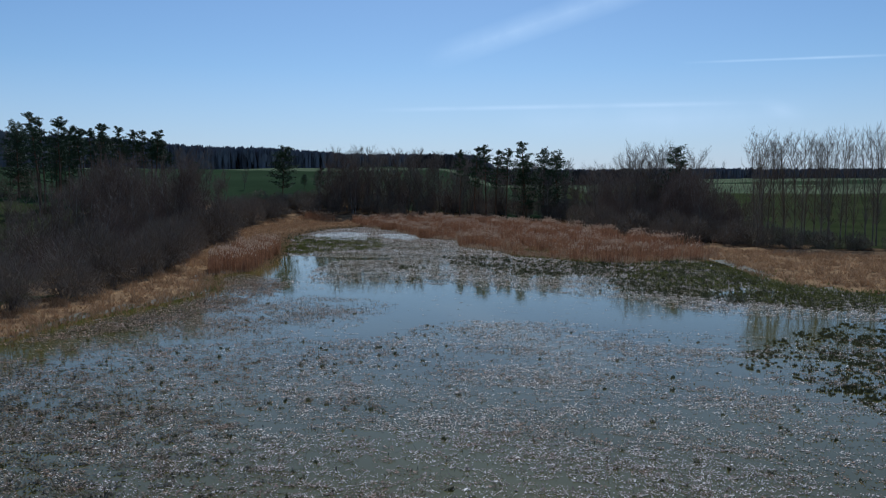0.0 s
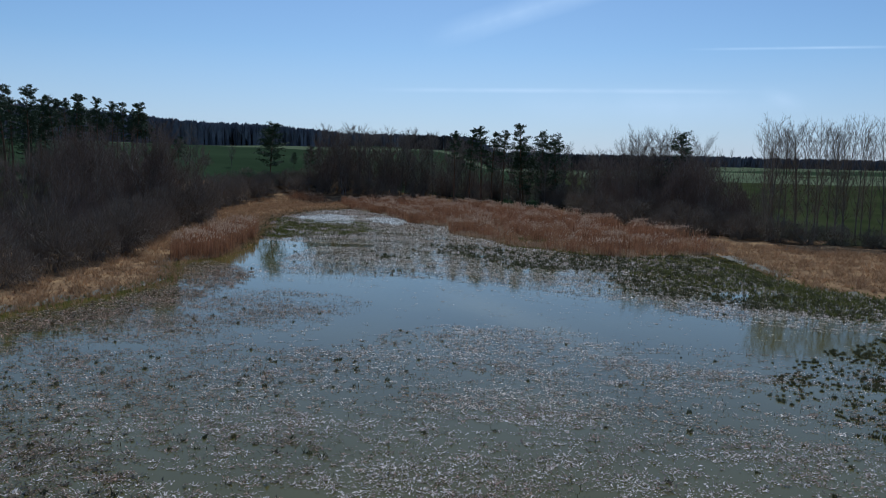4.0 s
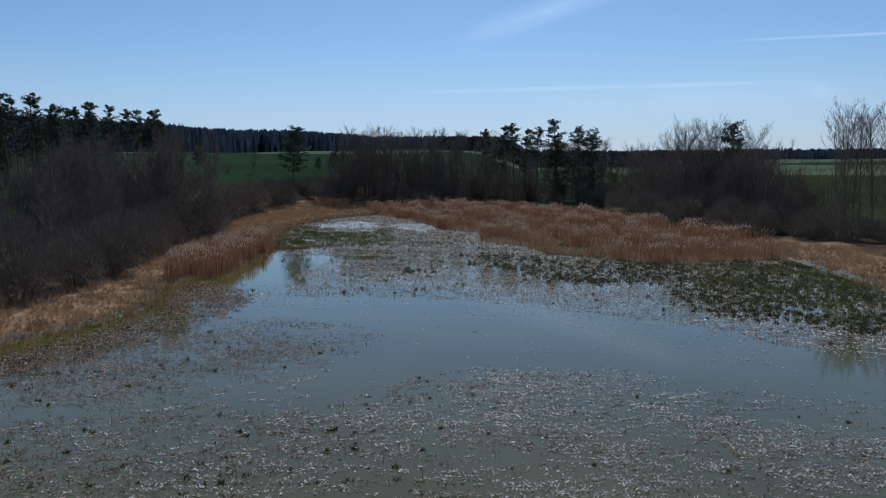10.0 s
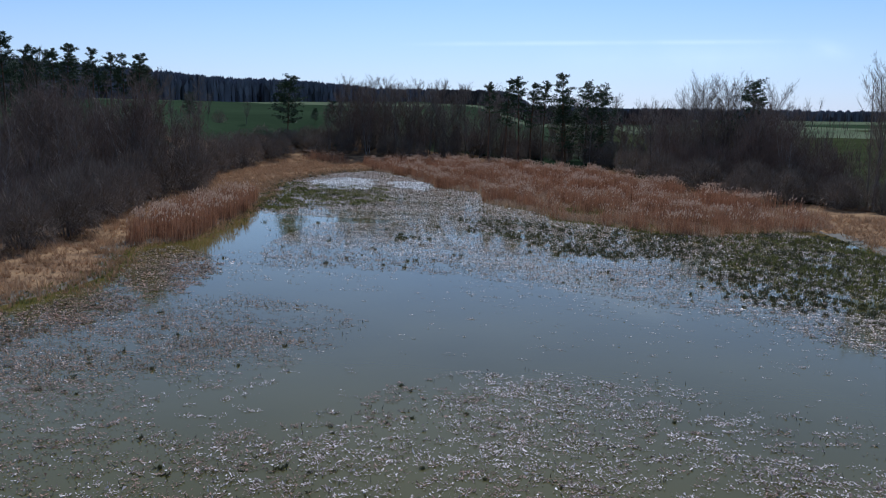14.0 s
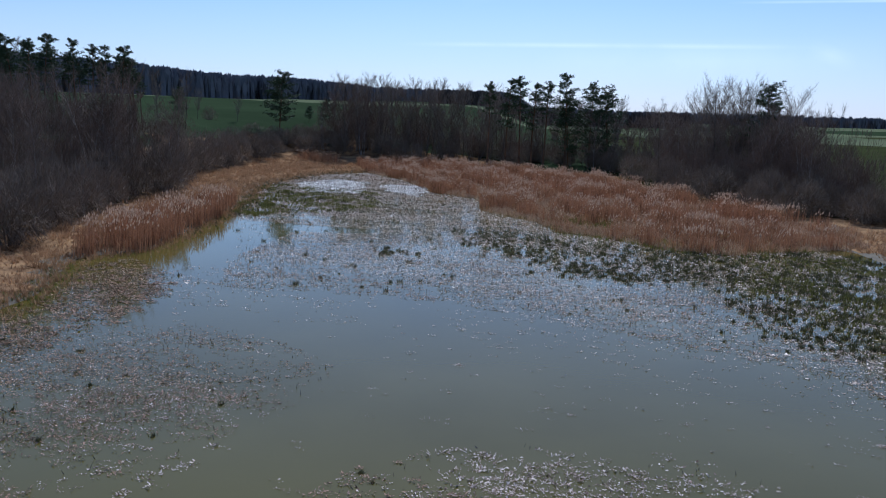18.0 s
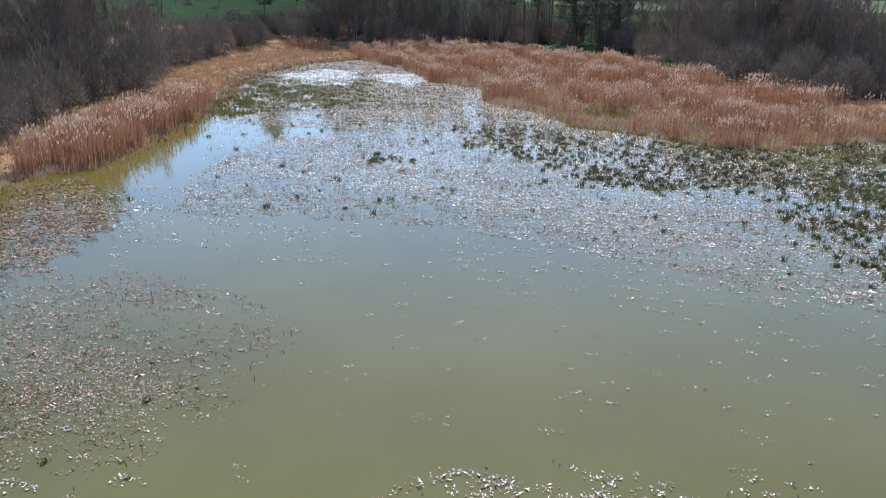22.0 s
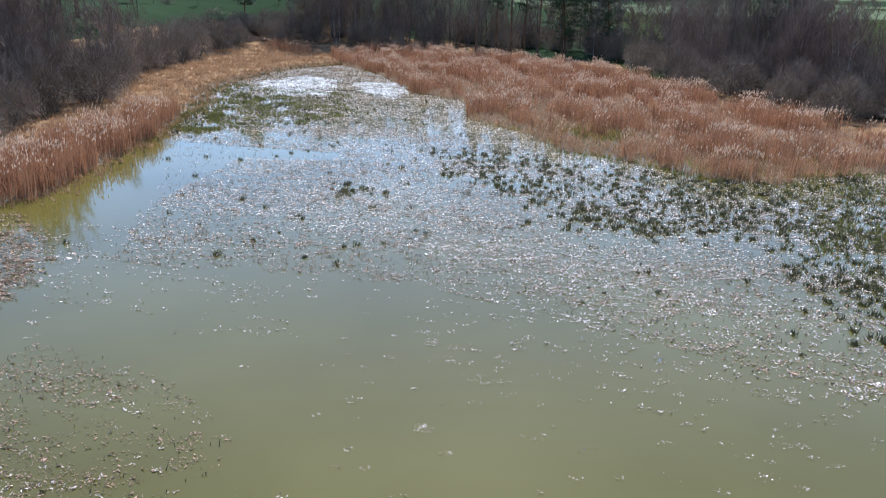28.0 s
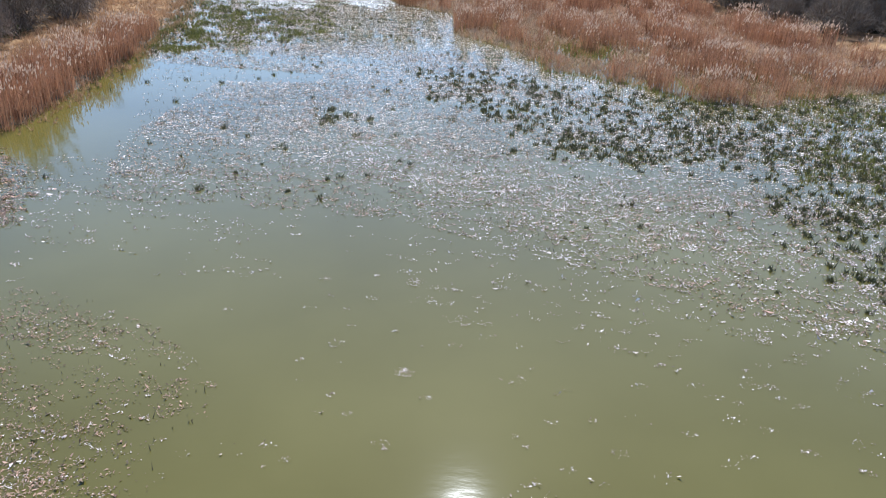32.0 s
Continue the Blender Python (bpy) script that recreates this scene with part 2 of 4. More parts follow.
# ---- the plan: outlines on the ground, in metres ----
SHORE = [(-31, -80), (-30, 20), (-29, 38), (-28, 46), (-25.5, 52), (-24, 57), (-24, 61), (-27, 68), (-28, 71), (-25.2, 75), (-26, 83), (-27.6, 95),
         (-31, 113), (-34.7, 124), (-35, 134), (-33, 152), (-27, 163), (-12, 150), (2, 128), (12, 108), (22, 97), (29, 88), (29, 75), (28.5, 66),
         (31, 60), (36, 54), (42, 44), (44, 20), (44, -80)]
REED_MAIN = [(-26, 160), (-17, 145), (-10.5, 126), (-3.6, 119.5), (-2.8, 107), (3, 99.5), (5, 92), (7, 92), (9, 90), (12, 87.5), (14.3, 84.5),
             (18, 83.8), (25, 87.5), (31.5, 90.5), (32, 97), (28.5, 106), (25, 119), (19.8, 144), (11.5, 163), (0, 170), (-14, 184), (-28, 182), (-31, 172)]
REED_LEFT = [(-28.6, 70.4), (-24.7, 73.8), (-25.6, 82), (-27.2, 95), (-30.3, 106), (-32.5, 106), (-32, 92), (-31, 80)]
REED_FAR = [(-45, 176), (-36, 176), (-35, 181), (-44, 182)]
BANK_LEFT = [(-32, 18), (-30, 20), (-29, 38), (-28, 46), (-25.5, 52), (-24.2, 57), (-24.2, 61), (-27, 68), (-29, 72), (-31, 80), (-32, 92), (-31, 106),
             (-31.5, 113), (-35, 124), (-35.5, 134), (-33.5, 152), (-27, 163), (-30, 180), (-46, 180), (-50, 168), (-48, 132), (-41, 115), (-39, 95),
             (-35.5, 80), (-33, 68), (-32, 56), (-34, 45), (-36, 18)]
MEADOW_RIGHT = [(33, 99), (26, 91), (30, 86), (28.3, 73), (29, 64), (35, 60), (44, 52), (60, 46), (66, 70), (62, 88), (50, 90), (40, 93)]
MARSH_RIGHT = [(3.4, 72), (6, 80), (8, 88), (12, 86), (18, 83), (25, 88), (30, 86), (28.5, 73), (29.3, 64), (36, 59), (46, 50), (46, 44), (30, 48.7), (24, 52),
               (16.5, 55.5), (12.6, 61), (12, 64), (14, 69.5), (11.3, 72), (9.8, 70.3)]
MARSH_NEAR = [(13.6, 32.8), (15.6, 37), (19.5, 42), (29, 48.5), (46, 46), (46, 30), (30, 26), (17.5, 22), (16.5, 27), (15, 30)]
MARSH_LEFT = [(-26.5, 93.5), (-31, 108), (-34, 124), (-34, 131), (-27, 128), (-19, 127), (-13, 110), (-14.6, 101), (-21.4, 97.5)]
TUFT_MID = [(-5, 92), (-3.8, 83.5), (0, 79), (3.2, 73.5), (5.4, 74), (6.4, 80), (7.6, 87), (4, 91), (0, 94)]
TUFT_SMALL = [(-10.4, 80.8), (-6.2, 80.2), (-5.4, 78.4), (-6.6, 76.2), (-9.8, 77.6)]
MAT_FAR = [(-21.5, 66.5), (-13.4, 64.8), (-6, 64.7), (-1.5, 63.6), (2.8, 61.3), (6.4, 59.5), (11.8, 56.5), (17, 49.5), (24, 47), (32, 46), (46, 44), (46, 50),
           (36, 59), (29.3, 64), (28.5, 73), (27, 88), (14, 84), (9, 90), (5, 92), (3, 99.5), (-2.8, 107), (-3.6, 119.5), (-10.5, 126), (-17, 145), (-26, 160),
           (-33, 150), (-34.5, 130), (-31, 113), (-27, 96), (-24, 89), (-18, 73)]
POCKET = [(-24.5, 76), (-26, 83), (-26.8, 92), (-24.6, 92), (-17.2, 90.5), (-11, 89.5), (-11.2, 87), (-17.8, 86.4), (-18.5, 73), (-16, 66), (-24, 65.5)]
MAT_EDGE_LEFT = [(-26.6, 46), (-24, 52), (-23.4, 60), (-26.5, 69), (-24.8, 72), (-20.6, 68.4), (-17.6, 63.5), (-17.2, 57), (-18.6, 50), (-23.5, 40), (-28.5, 36)]
MAT_NEAR_LEFT = [(-26, 47), (-20, 55), (-14, 57.5), (-9.5, 56), (-6, 52.5), (-6.6, 47.5), (-9.8, 42.3), (-14, 39.5), (-26, 33)]
MAT_NEAR = [(-26, 33), (-16, 38), (-9, 38.6), (-6.5, 40), (-3.4, 44.3), (0, 46.5), (6.5, 46.3), (9, 44), (16, 41.5), (25, 41), (42, 41), (42, 2), (-29, 2)]


def inside(poly, x, y):
    """Which of the points lie in the outline."""
    hit = np.zeros(len(x), bool)
    for (ax, ay), (bx, by) in zip(poly, poly[1:] + poly[:1]):
        if ay == by:
            continue
        hit ^= ((ay > y) != (by > y)) & (x < (bx - ax) * (y - ay) / (by - ay) + ax)
    return hit


def edge_distance(poly, x, y):
    """The distance to the outline, negative inside."""
    best = np.full(len(x), 1e9)
    for (ax, ay), (bx, by) in zip(poly, poly[1:] + poly[:1]):
        dx, dy = bx - ax, by - ay
        t = np.clip(((x - ax) * dx + (y - ay) * dy) / (dx * dx + dy * dy), 0, 1)
        best = np.minimum(best, np.hypot(x - ax - t * dx, y - ay - t * dy))
    return np.where(inside(poly, x, y), -best, best)


RNG = np.random.default_rng(11)
WAVES = [(RNG.uniform(0, 6.28), RNG.uniform(0, 6.28)) for _ in range(10)]


def rough(x, y, size):
    """A cheap smooth noise between about -1 and 1 with bumps of that size."""
    out = np.zeros(np.shape(x))
    for k, (a, p) in enumerate(WAVES):
        f = 6.28 / (size * (0.7 + 0.16 * k))
        out += np.sin(f * (x * math.cos(a) + y * math.sin(a)) + p + 1.3 * np.sin(f * 0.53 * (y * math.cos(a) - x * math.sin(a)) + 2 * p))
    return out / 4.0


def ground_z(x, y):
    x, y = np.asarray(x, float), np.asarray(y, float)
    d = edge_distance(SHORE, x.ravel(), y.ravel()).reshape(x.shape)
    z = np.where(d < 0, np.maximum(d * 0.12, -0.9), np.minimum(d * 0.06, 0.35))
    out = np.maximum(d - 22, 0)
    left = 0.5 + 0.5 * np.tanh((-x - 22 + 0.03 * y) / 14)
    ramp = np.clip((d - 14) / 42, 0, 1)
    rise = 2.2 + 4.4 * np.clip((y - 85) / 75, 0, 1)
    z = z + left * rise * ramp * ramp * (3 - 2 * ramp)
    slope = 0.023 + 0.021 * left
    z = z + slope * out * np.exp(-out / 2600) + np.where(d > 2, 0.12 * rough(x, y, 6), 0)
    return z + np.where(d > 80, 1.2 * rough(x, y, 160), 0) * np.clip((d - 80) / 200, 0, 1)


# ---- mesh helpers ----


def soup(name, polys, mat, normals=None):
    """A mesh of loose triangles or quads from an (n, k, 3) array."""
    polys = np.asarray(polys, np.float32)
    n, k, _ = polys.shape
    me = bpy.data.meshes.new(name)
    me.vertices.add(n * k)
    me.vertices.foreach_set("co", polys.ravel())
    me.loops.add(n * k)
    me.loops.foreach_set("vertex_index", np.arange(n * k, dtype=np.int32))
    me.polygons.add(n)
    me.polygons.foreach_set("loop_start", np.arange(0, n * k, k, dtype=np.int32))
    me.update(calc_edges=True)
    if normals is not None:
        me.polygons.foreach_set("use_smooth", np.ones(n, bool))
        me.normals_split_custom_set_from_vertices(np.repeat(normals, k, axis=0))
    me.materials.append(mat)
    return me


def joined(name, verts, faces, mat, smooth=False):
    me = bpy.data.meshes.new(name)
    me.from_pydata([tuple(v) for v in verts], [], faces)
    me.materials.append(mat)
    if smooth:
        me.polygons.foreach_set("use_smooth", np.ones(len(me.polygons), bool))
    return me


def part(name, data, parent, label=""):
    ob = new(name, data)
    ob.parent = parent
    return tagged(ob, label) if label else ob


def scatter(poly, per_m2, rng, keep=None):
    """Random points in an outline, thinned by keep(x, y), a chance from 0 to 1."""
    xs, ys = zip(*poly)
    n = int((max(xs) - min(xs)) * (max(ys) - min(ys)) * per_m2)
    x, y = rng.uniform(min(xs), max(xs), n), rng.uniform(min(ys), max(ys), n)
    ok = inside(poly, x, y)
    if keep is not None:
        ok &= rng.random(n) < keep(x, y)
    return x[ok], y[ok]


def blades(base, tip, width, rng):
    """Thin triangles from base to tip, turned at random."""
    a = rng.uniform(0, 6.283, len(base))
    off = np.stack([np.cos(a) * width, np.sin(a) * width, 0 * a], 1) / 2
    return np.stack([base - off, base + off, tip], 1)


def tuft_blades(x, y, z, per, height, lean, width, rng, wide=0.09):
    """per blades round each of the points."""
    n = len(x) * per
    bx, by = np.repeat(x, per) + rng.normal(0, wide, n) * np.repeat(height, per), np.repeat(y, per) + rng.normal(0, wide, n) * np.repeat(height, per)
    bz, h = np.repeat(z, per), np.repeat(height, per) * rng.uniform(0.55, 1.15, n)
    a, s = rng.uniform(0, 6.283, n), lean * rng.uniform(0.2, 1.1, n) * h
    base = np.stack([bx, by, bz - 0.03], 1)
    return blades(base, base + np.stack([np.cos(a) * s, np.sin(a) * s, h], 1), width * rng.uniform(0.6, 1.3, n), rng)


# ---- ground and water ----


def spread(lo, a, b, hi, step, grow):
    inner = list(np.arange(a, b + 0.01, step))
    up, down, s = [], [], step
    v = b
    while v < hi:
        s *= grow
        v += s
        up.append(v)
    v, s = a, step
    while v > lo:
        s *= grow
        v -= s
        down.append(v)
    return np.array(down[::-1] + inner + up)


def build_ground():
    gx, gy = spread(-2600, -70, 70, 2600, 1.4, 1.12), spread(-400, -10, 215, 4200, 1.4, 1.12)
    X, Y = np.meshgrid(gx, gy)
    Z = ground_z(X, Y)
    w, h = len(gx), len(gy)
    verts = np.stack([X, Y, Z], -1).reshape(-1, 3)
    i = np.arange(w * h).reshape(h, w)
    faces = np.stack([i[:-1, :-1], i[:-1, 1:], i[1:, 1:], i[1:, :-1]], -1).reshape(-1, 4)
    me = bpy.data.meshes.new("ground")
    me.from_pydata(verts.tolist(), [], faces.tolist())
    for m in (M_LITTER, M_FIELD, M_PALE, M_MEADOW, M_MUD):
        me.materials.append(m)
    c = verts[faces].mean(1)
    d = edge_distance(SHORE, c[:, 0], c[:, 1]) + 5 * rough(c[:, 0], c[:, 1], 14)
    r = np.hypot(c[:, 0], c[:, 1] - 60)
    kind = np.where((d > 26) & (c[:, 0] > 20), 3, 0)
    kind = np.where((d > 36) & (c[:, 0] <= 20) & (c[:, 1] > 130), 1, kind)
    kind = np.where((d > 14) & (c[:, 0] <= 20) & (c[:, 1] <= 130), 3, kind)
    kind = np.where((r > 430) | ((c[:, 0] > 60) & (r > 330) & (r < 420)), 2, kind)
    kind = np.where((r > 520) & (r < 760), 1, kind)
    kind = np.where(d - 5 * rough(c[:, 0], c[:, 1], 14) < 1.3, 4, kind)
    me.polygons.foreach_set("material_index", kind.astype(np.int32))
    me.polygons.foreach_set("use_smooth", np.ones(len(me.polygons), bool))
    tagged(new("ground", me), "straw-littered pond bank rising to green fields", "ground", kind="structure")
    wx, wy = spread(-60, -40, 46, 60, 2.0, 1.2), spread(-110, 0, 190, 200, 2.0, 1.2)
    X, Y = np.meshgrid(wx, wy)
    w, h = len(wx), len(wy)
    i = np.arange(w * h).reshape(h, w)
    faces = np.stack([i[:-1, :-1], i[:-1, 1:], i[1:, 1:], i[1:, :-1]], -1).reshape(-1, 4)
    verts = np.stack([X, Y, 0 * X], -1).reshape(-1, 3)
    c = verts[faces].mean(1)
    faces = faces[edge_distance(SHORE, c[:, 0], c[:, 1]) < 3.5]
    tagged(new("water", joined("water", verts, faces.tolist(), M_WATER)), "calm olive-brown pond water mirroring the sky", "water", kind="structure")


build_ground()

# ---- trees ----


class Wood:
    """Collects tubes and thin twigs of one tree."""

    def __init__(self, seed):
        self.r, self.v, self.f, self.t = random.Random(seed), [], [], []

    def tube(self, pts, radii, sides):
        start = len(self.v)
        for p, rad in zip(pts, radii):
            for s in range(sides):
                a = 6.283 * s / sides
                self.v.append((p[0] + rad * math.cos(a), p[1] + rad * math.sin(a), p[2]))
        for k in range(len(pts) - 1):
            for s in range(sides):
                a, b = start + k * sides + s, start + k * sides + (s + 1) % sides
                self.f.append((a, b, b + sides, a + sides))

    def limb(self, p, d, length, rad, sides=4, steps=4, lift=0.12, wander=0.12):
        """A bending limb from p along d; returns its points."""
        r, pts, rads = self.r, [Vector(p)], [rad]
        d = Vector(d).normalized()
        for k in range(steps):
            d = (d + Vector((r.uniform(-wander, wander), r.uniform(-wander, wander), lift + r.uniform(-wander, wander) * 0.5))).normalized()
            pts.append(pts[-1] + d * (length / steps))
            rads.append(rad * (1 - 0.85 * (k + 1) / steps))
        self.tube(pts, rads, sides)
        return pts

    def twig(self, p, d, length, width):
        a = self.r.uniform(0, 6.283)
        o = Vector((math.cos(a), math.sin(a), self.r.uniform(-0.3, 0.3))) * width / 2
        self.t.append((p - o, p + o, p + d.normalized() * length))

    def along(self, pts, count, spread_, length, width, sub=2, lo=0.2, lift=0.5):
        """Twigs and side twigs along a limb."""
        r, n = self.r, len(pts) - 1
        for _ in range(count):
            u = lo + (1 - lo) * r.random() ** 0.8
            k = min(int(u * n), n - 1)
            p = pts[k].lerp(pts[k + 1], u * n - k)
            ax = (pts[k + 1] - pts[k]).normalized()
            d = (ax * r.uniform(0.4, 1.0) + Vector((r.gauss(0, spread_), r.gauss(0, spread_), lift * r.random()))).normalized()
            L = length * r.uniform(0.5, 1.2)
            self.twig(p, d, L, width)
            for _ in range(sub):
                q = p + d * L * r.uniform(0.25, 0.85)
                e = (d + Vector((r.gauss(0, 0.6), r.gauss(0, 0.6), r.uniform(-0.1, 0.6)))).normalized()
                self.twig(q, e, L * r.uniform(0.35, 0.7), width * 0.7)


def bare_tree(seed, height, reach, limbs, first, bark, twigs, name, label, ascend=0.9, dense=8, stems=1, width=0.035, thick=0.0085, sub=2, wave=0.05):
    w = Wood(seed)
    r = w.r
    for s in range(stems):
        lean = 0.04 if stems == 1 else 0.16
        base = Vector((0, 0, -0.3)) if stems == 1 else Vector((r.gauss(0, 0.3), r.gauss(0, 0.3), -0.3))
        h = height * (1 if s == 0 else r.uniform(0.65, 0.95))
        trunk = w.limb(base, (r.gauss(0, lean), r.gauss(0, lean), 1), h, thick * h + 0.02, 6, 8, 0.05, wave)
        for k in range(limbs // stems):
            u = first + (0.97 - first) * (k + r.random()) / (limbs // stems)
            p = trunk[min(int(u * 8), 7)].lerp(trunk[min(int(u * 8) + 1, 8)], u * 8 % 1)
            a = k * 2.4 + r.uniform(-0.5, 0.5)
            L = reach * (0.35 + 0.9 * math.sin(math.pi * min(1, (1 - u) / (1 - first) * 0.75 + 0.2))) * r.uniform(0.6, 1.15)
            pts = w.limb(p, (math.cos(a), math.sin(a), ascend * r.uniform(0.6, 1.3)), L, 0.026 * (1.1 - u) * height / 10 + 0.012, 3, 3, 0.14, 0.2)
            w.along(pts, dense, 0.5, 0.16 * reach + 0.55, width, sub)
        w.along(trunk, 14, 0.5, 1.0, width, sub, lo=0.75)
    top = new(name)
    part("trunk", joined(name + "_trunk", w.v, w.f, bark, True), top)
    part("crown", soup(name + "_crown", w.t, twigs), top)
    return tagged(top, label, "tree")


def shrub(seed, radius, height, count, twigs, label, name="willow_shrub", upright=0.7, width=0.046):
    """Overlapping rounded domes of fine twigs that fan up and out from many stems."""
    w, g = Wood(seed), np.random.default_rng(seed)
    lobes = [(0.0, 0.0, 0.66, 1.0)] + [(k * 1.05 + g.uniform(-0.3, 0.3), g.uniform(0.36, 0.56), g.uniform(0.4, 0.54), g.uniform(0.55, 0.88)) for k in range(6)]
    tri = []
    for turn, off, size, tall in lobes:
        n = int(count * size * size / 1.95)
        core = np.array([math.cos(turn) * off * radius, math.sin(turn) * off * radius, height * tall * 0.42])
        axes = np.array([radius * size, radius * size, height * tall * 0.56])
        z = g.uniform(-0.8, 1.0, n)
        a = g.uniform(0, 6.283, n)
        out = np.stack([np.cos(a) * np.sqrt(1 - z * z), np.sin(a) * np.sqrt(1 - z * z), z], 1)
        ripple = 1 + 0.07 * np.sin(3 * a + 5 * z + turn) + 0.05 * np.sin(7 * a - 6 * z)
        tip = core + out * axes * (g.uniform(0.62, 1.0, n) ** 0.5 * ripple + g.exponential(0.025, n))[:, None]
        way = out + np.stack([0 * z, 0 * z, upright * np.clip(0.45 + z, 0, 1)], 1) + g.normal(0, 0.3, (n, 3))
        way /= np.linalg.norm(way, axis=1)[:, None]
        length = g.uniform(0.45, 1.0, n)[:, None] * min(1.0, radius / 3)
        foot = tip - way * length
        foot[:, 2] = np.maximum(foot[:, 2], 0.0)
        tip[:, 2] = np.maximum(tip[:, 2], 0.12)
        tri.append(blades(foot, tip, width * g.uniform(0.7, 1.3, n), g))
        fork = foot + (tip - foot) * g.uniform(0.2, 0.6, n)[:, None]
        side = way + g.normal(0, 0.45, (n, 3))
        side /= np.linalg.norm(side, axis=1)[:, None]
        end = fork + side * length * 0.6
        end[:, 2] = np.maximum(end[:, 2], 0.05)
        tri.append(blades(fork, end, width * 0.8, g))
        for k in range(3):
            goal = core + np.array([g.normal(0, 0.3), g.normal(0, 0.3), 0.15]) * axes
            base = Vector((goal[0] * 0.3, goal[1] * 0.3, -0.2))
            d = Vector(goal) - base
            w.limb(base, (d.x, d.y, d.z), d.length, 0.05, 3, 3, 0.0, 0.08)
    top = new(name)
    part("stem", joined("shrub_stems", w.v, w.f, M_BARK), top)
    part("crown", soup("shrub_crown", np.concatenate(tri), twigs), top)
    top["size"] = (radius, height)
    return tagged(top, label, "shrub")


def pine(seed, height, bare, reach, limbs, label, per=9):
    """A scots pine: a bare lower trunk and uneven tiers of limbs that carry flat pads of needle tufts."""
    w = Wood(seed)
    r = w.r
    trunk = w.limb((0, 0, -0.3), (r.gauss(0, 0.03), r.gauss(0, 0.03), 1), height, 0.011 * height + 0.04, 7, 9, 0.05, 0.035)
    tri, tiers = [], max(5, int(height * (1 - bare) / 1.15))
    for k in range(limbs):
        u = bare + (0.98 - bare) * max(0.0, (int((k + r.random()) / limbs * tiers) + r.gauss(0.5, 0.36)) / tiers) ** 0.85
        u = max(u, bare)
        u = min(max(u, 0.05), 0.985)
        p = trunk[min(int(u * 9), 8)].lerp(trunk[min(int(u * 9) + 1, 9)], u * 9 % 1)
        a, v = r.uniform(0, 6.283), (u - bare) / (1 - bare)
        L = reach * (0.3 + 0.8 * (1 - v) ** 0.6 * min(1, 0.45 + 2.2 * v)) * r.uniform(0.45, 1.2)
        pts = w.limb(p, (math.cos(a), math.sin(a), 0.05 + 0.5 * v + r.uniform(-0.2, 0.2)), L, 0.03 + 0.015 * height / 15, 3, 4, 0.05, 0.2)
        for j in range(5 + int(L * 4)):
            q = pts[1].lerp(pts[4], r.random() ** 0.6) + Vector((r.gauss(0, 0.16 * L), r.gauss(0, 0.16 * L), r.gauss(0.08, 0.07)))
            size = r.uniform(0.26, 0.5)
            for _ in range(per):
                d = Vector((r.gauss(0, 1), r.gauss(0, 1), r.gauss(0.3, 0.6))).normalized()
                s = d.cross(Vector((r.gauss(0, 1), r.gauss(0, 1), r.gauss(0, 1)))).normalized() * size * 0.13
                m = q + d * size * 0.12
                tri.append((m - s, m + s, q + d * size * r.uniform(0.7, 1.2)))
    top = new("pine_tree")
    part("trunk", joined("pine_trunk", w.v, w.f, M_PINEBARK, True), top)
    part("crown", soup("pine_crown", tri, M_NEEDLE), top)
    return tagged(top, label, "tree")


def on_ground(x, y):
    return float(ground_z(np.array([x]), np.array([y]))[0])


def plant(kinds, spots, rng, group, low=0.85, high=1.15, heights=None):
    """Copies of the kinds on the spots (x, y), each turned and sized at random."""
    for k, (x, y) in enumerate(spots):
        ob = kinds[int(rng.integers(len(kinds)))]
        s = heights[k] if heights is not None else rng.uniform(low, high)
        wide = s * rng.uniform(0.9, 1.12)
        c = copy_thing(ob, pose(x, y, on_ground(x, y), 0, 0, rng.uniform(0, 360)))
        c.scale = (wide, wide, s)
        tagged(c, group=group)


def drop(kinds):
    """Takes away the patterns that were only copied from."""
    for top in kinds:
        for o in (*top.children_recursive, top):
            bpy.data.objects.remove(o)


def line_spots(line, n, rng, deep, step=0.0):
    """n spots along a line, spread to its left by up to deep metres."""
    pts = np.array(line, float)
    seg = np.hypot(*np.diff(pts, axis=0).T)
    at = np.r_[0, np.cumsum(seg)]
    s = (np.arange(n) + rng.uniform(0.1, 0.9, n)) / n * at[-1]
    x, y = np.interp(s, at, pts[:, 0]), np.interp(s, at, pts[:, 1])
    k = np.clip(np.searchsorted(at, s) - 1, 0, len(seg) - 1)
    d = np.diff(pts, axis=0)[k] / seg[k][:, None]
    o = rng.uniform(step, deep, n)
    return list(zip(x - d[:, 1] * o, y + d[:, 0] * o))


rng = np.random.default_rng(5)
GREY = "grey-brown leafless willow shrub, a rounded dome on the bank"
shrubs = [shrub(q, R, H, c, M_TWIG, GREY) for q, R, H, c in ((1, 3.2, 5.2, 3300), (2, 3.6, 5.4, 3500), (3, 3.0, 5.0, 3100), (4, 3.4, 5.8, 3400), (7, 3.3, 4.8, 3200))]
greys = [shrub(q, R, H, c, M_TWIGGREY, "pale grey leafless willow shrub, a rounded dome beside the reeds") for q, R, H, c in ((8, 3.4, 5.0, 3500), (9, 3.2, 4.8, 3300), (10, 3.5, 5.2, 3500))]
browns = [shrub(q, R, H, c, M_TWIGRED, "brown leafless alder scrub in the thicket", "alder_shrub", 1.2, 0.042) for q, R, H, c in ((5, 3.4, 6.6, 1900), (6, 3.2, 7.4, 1900))]
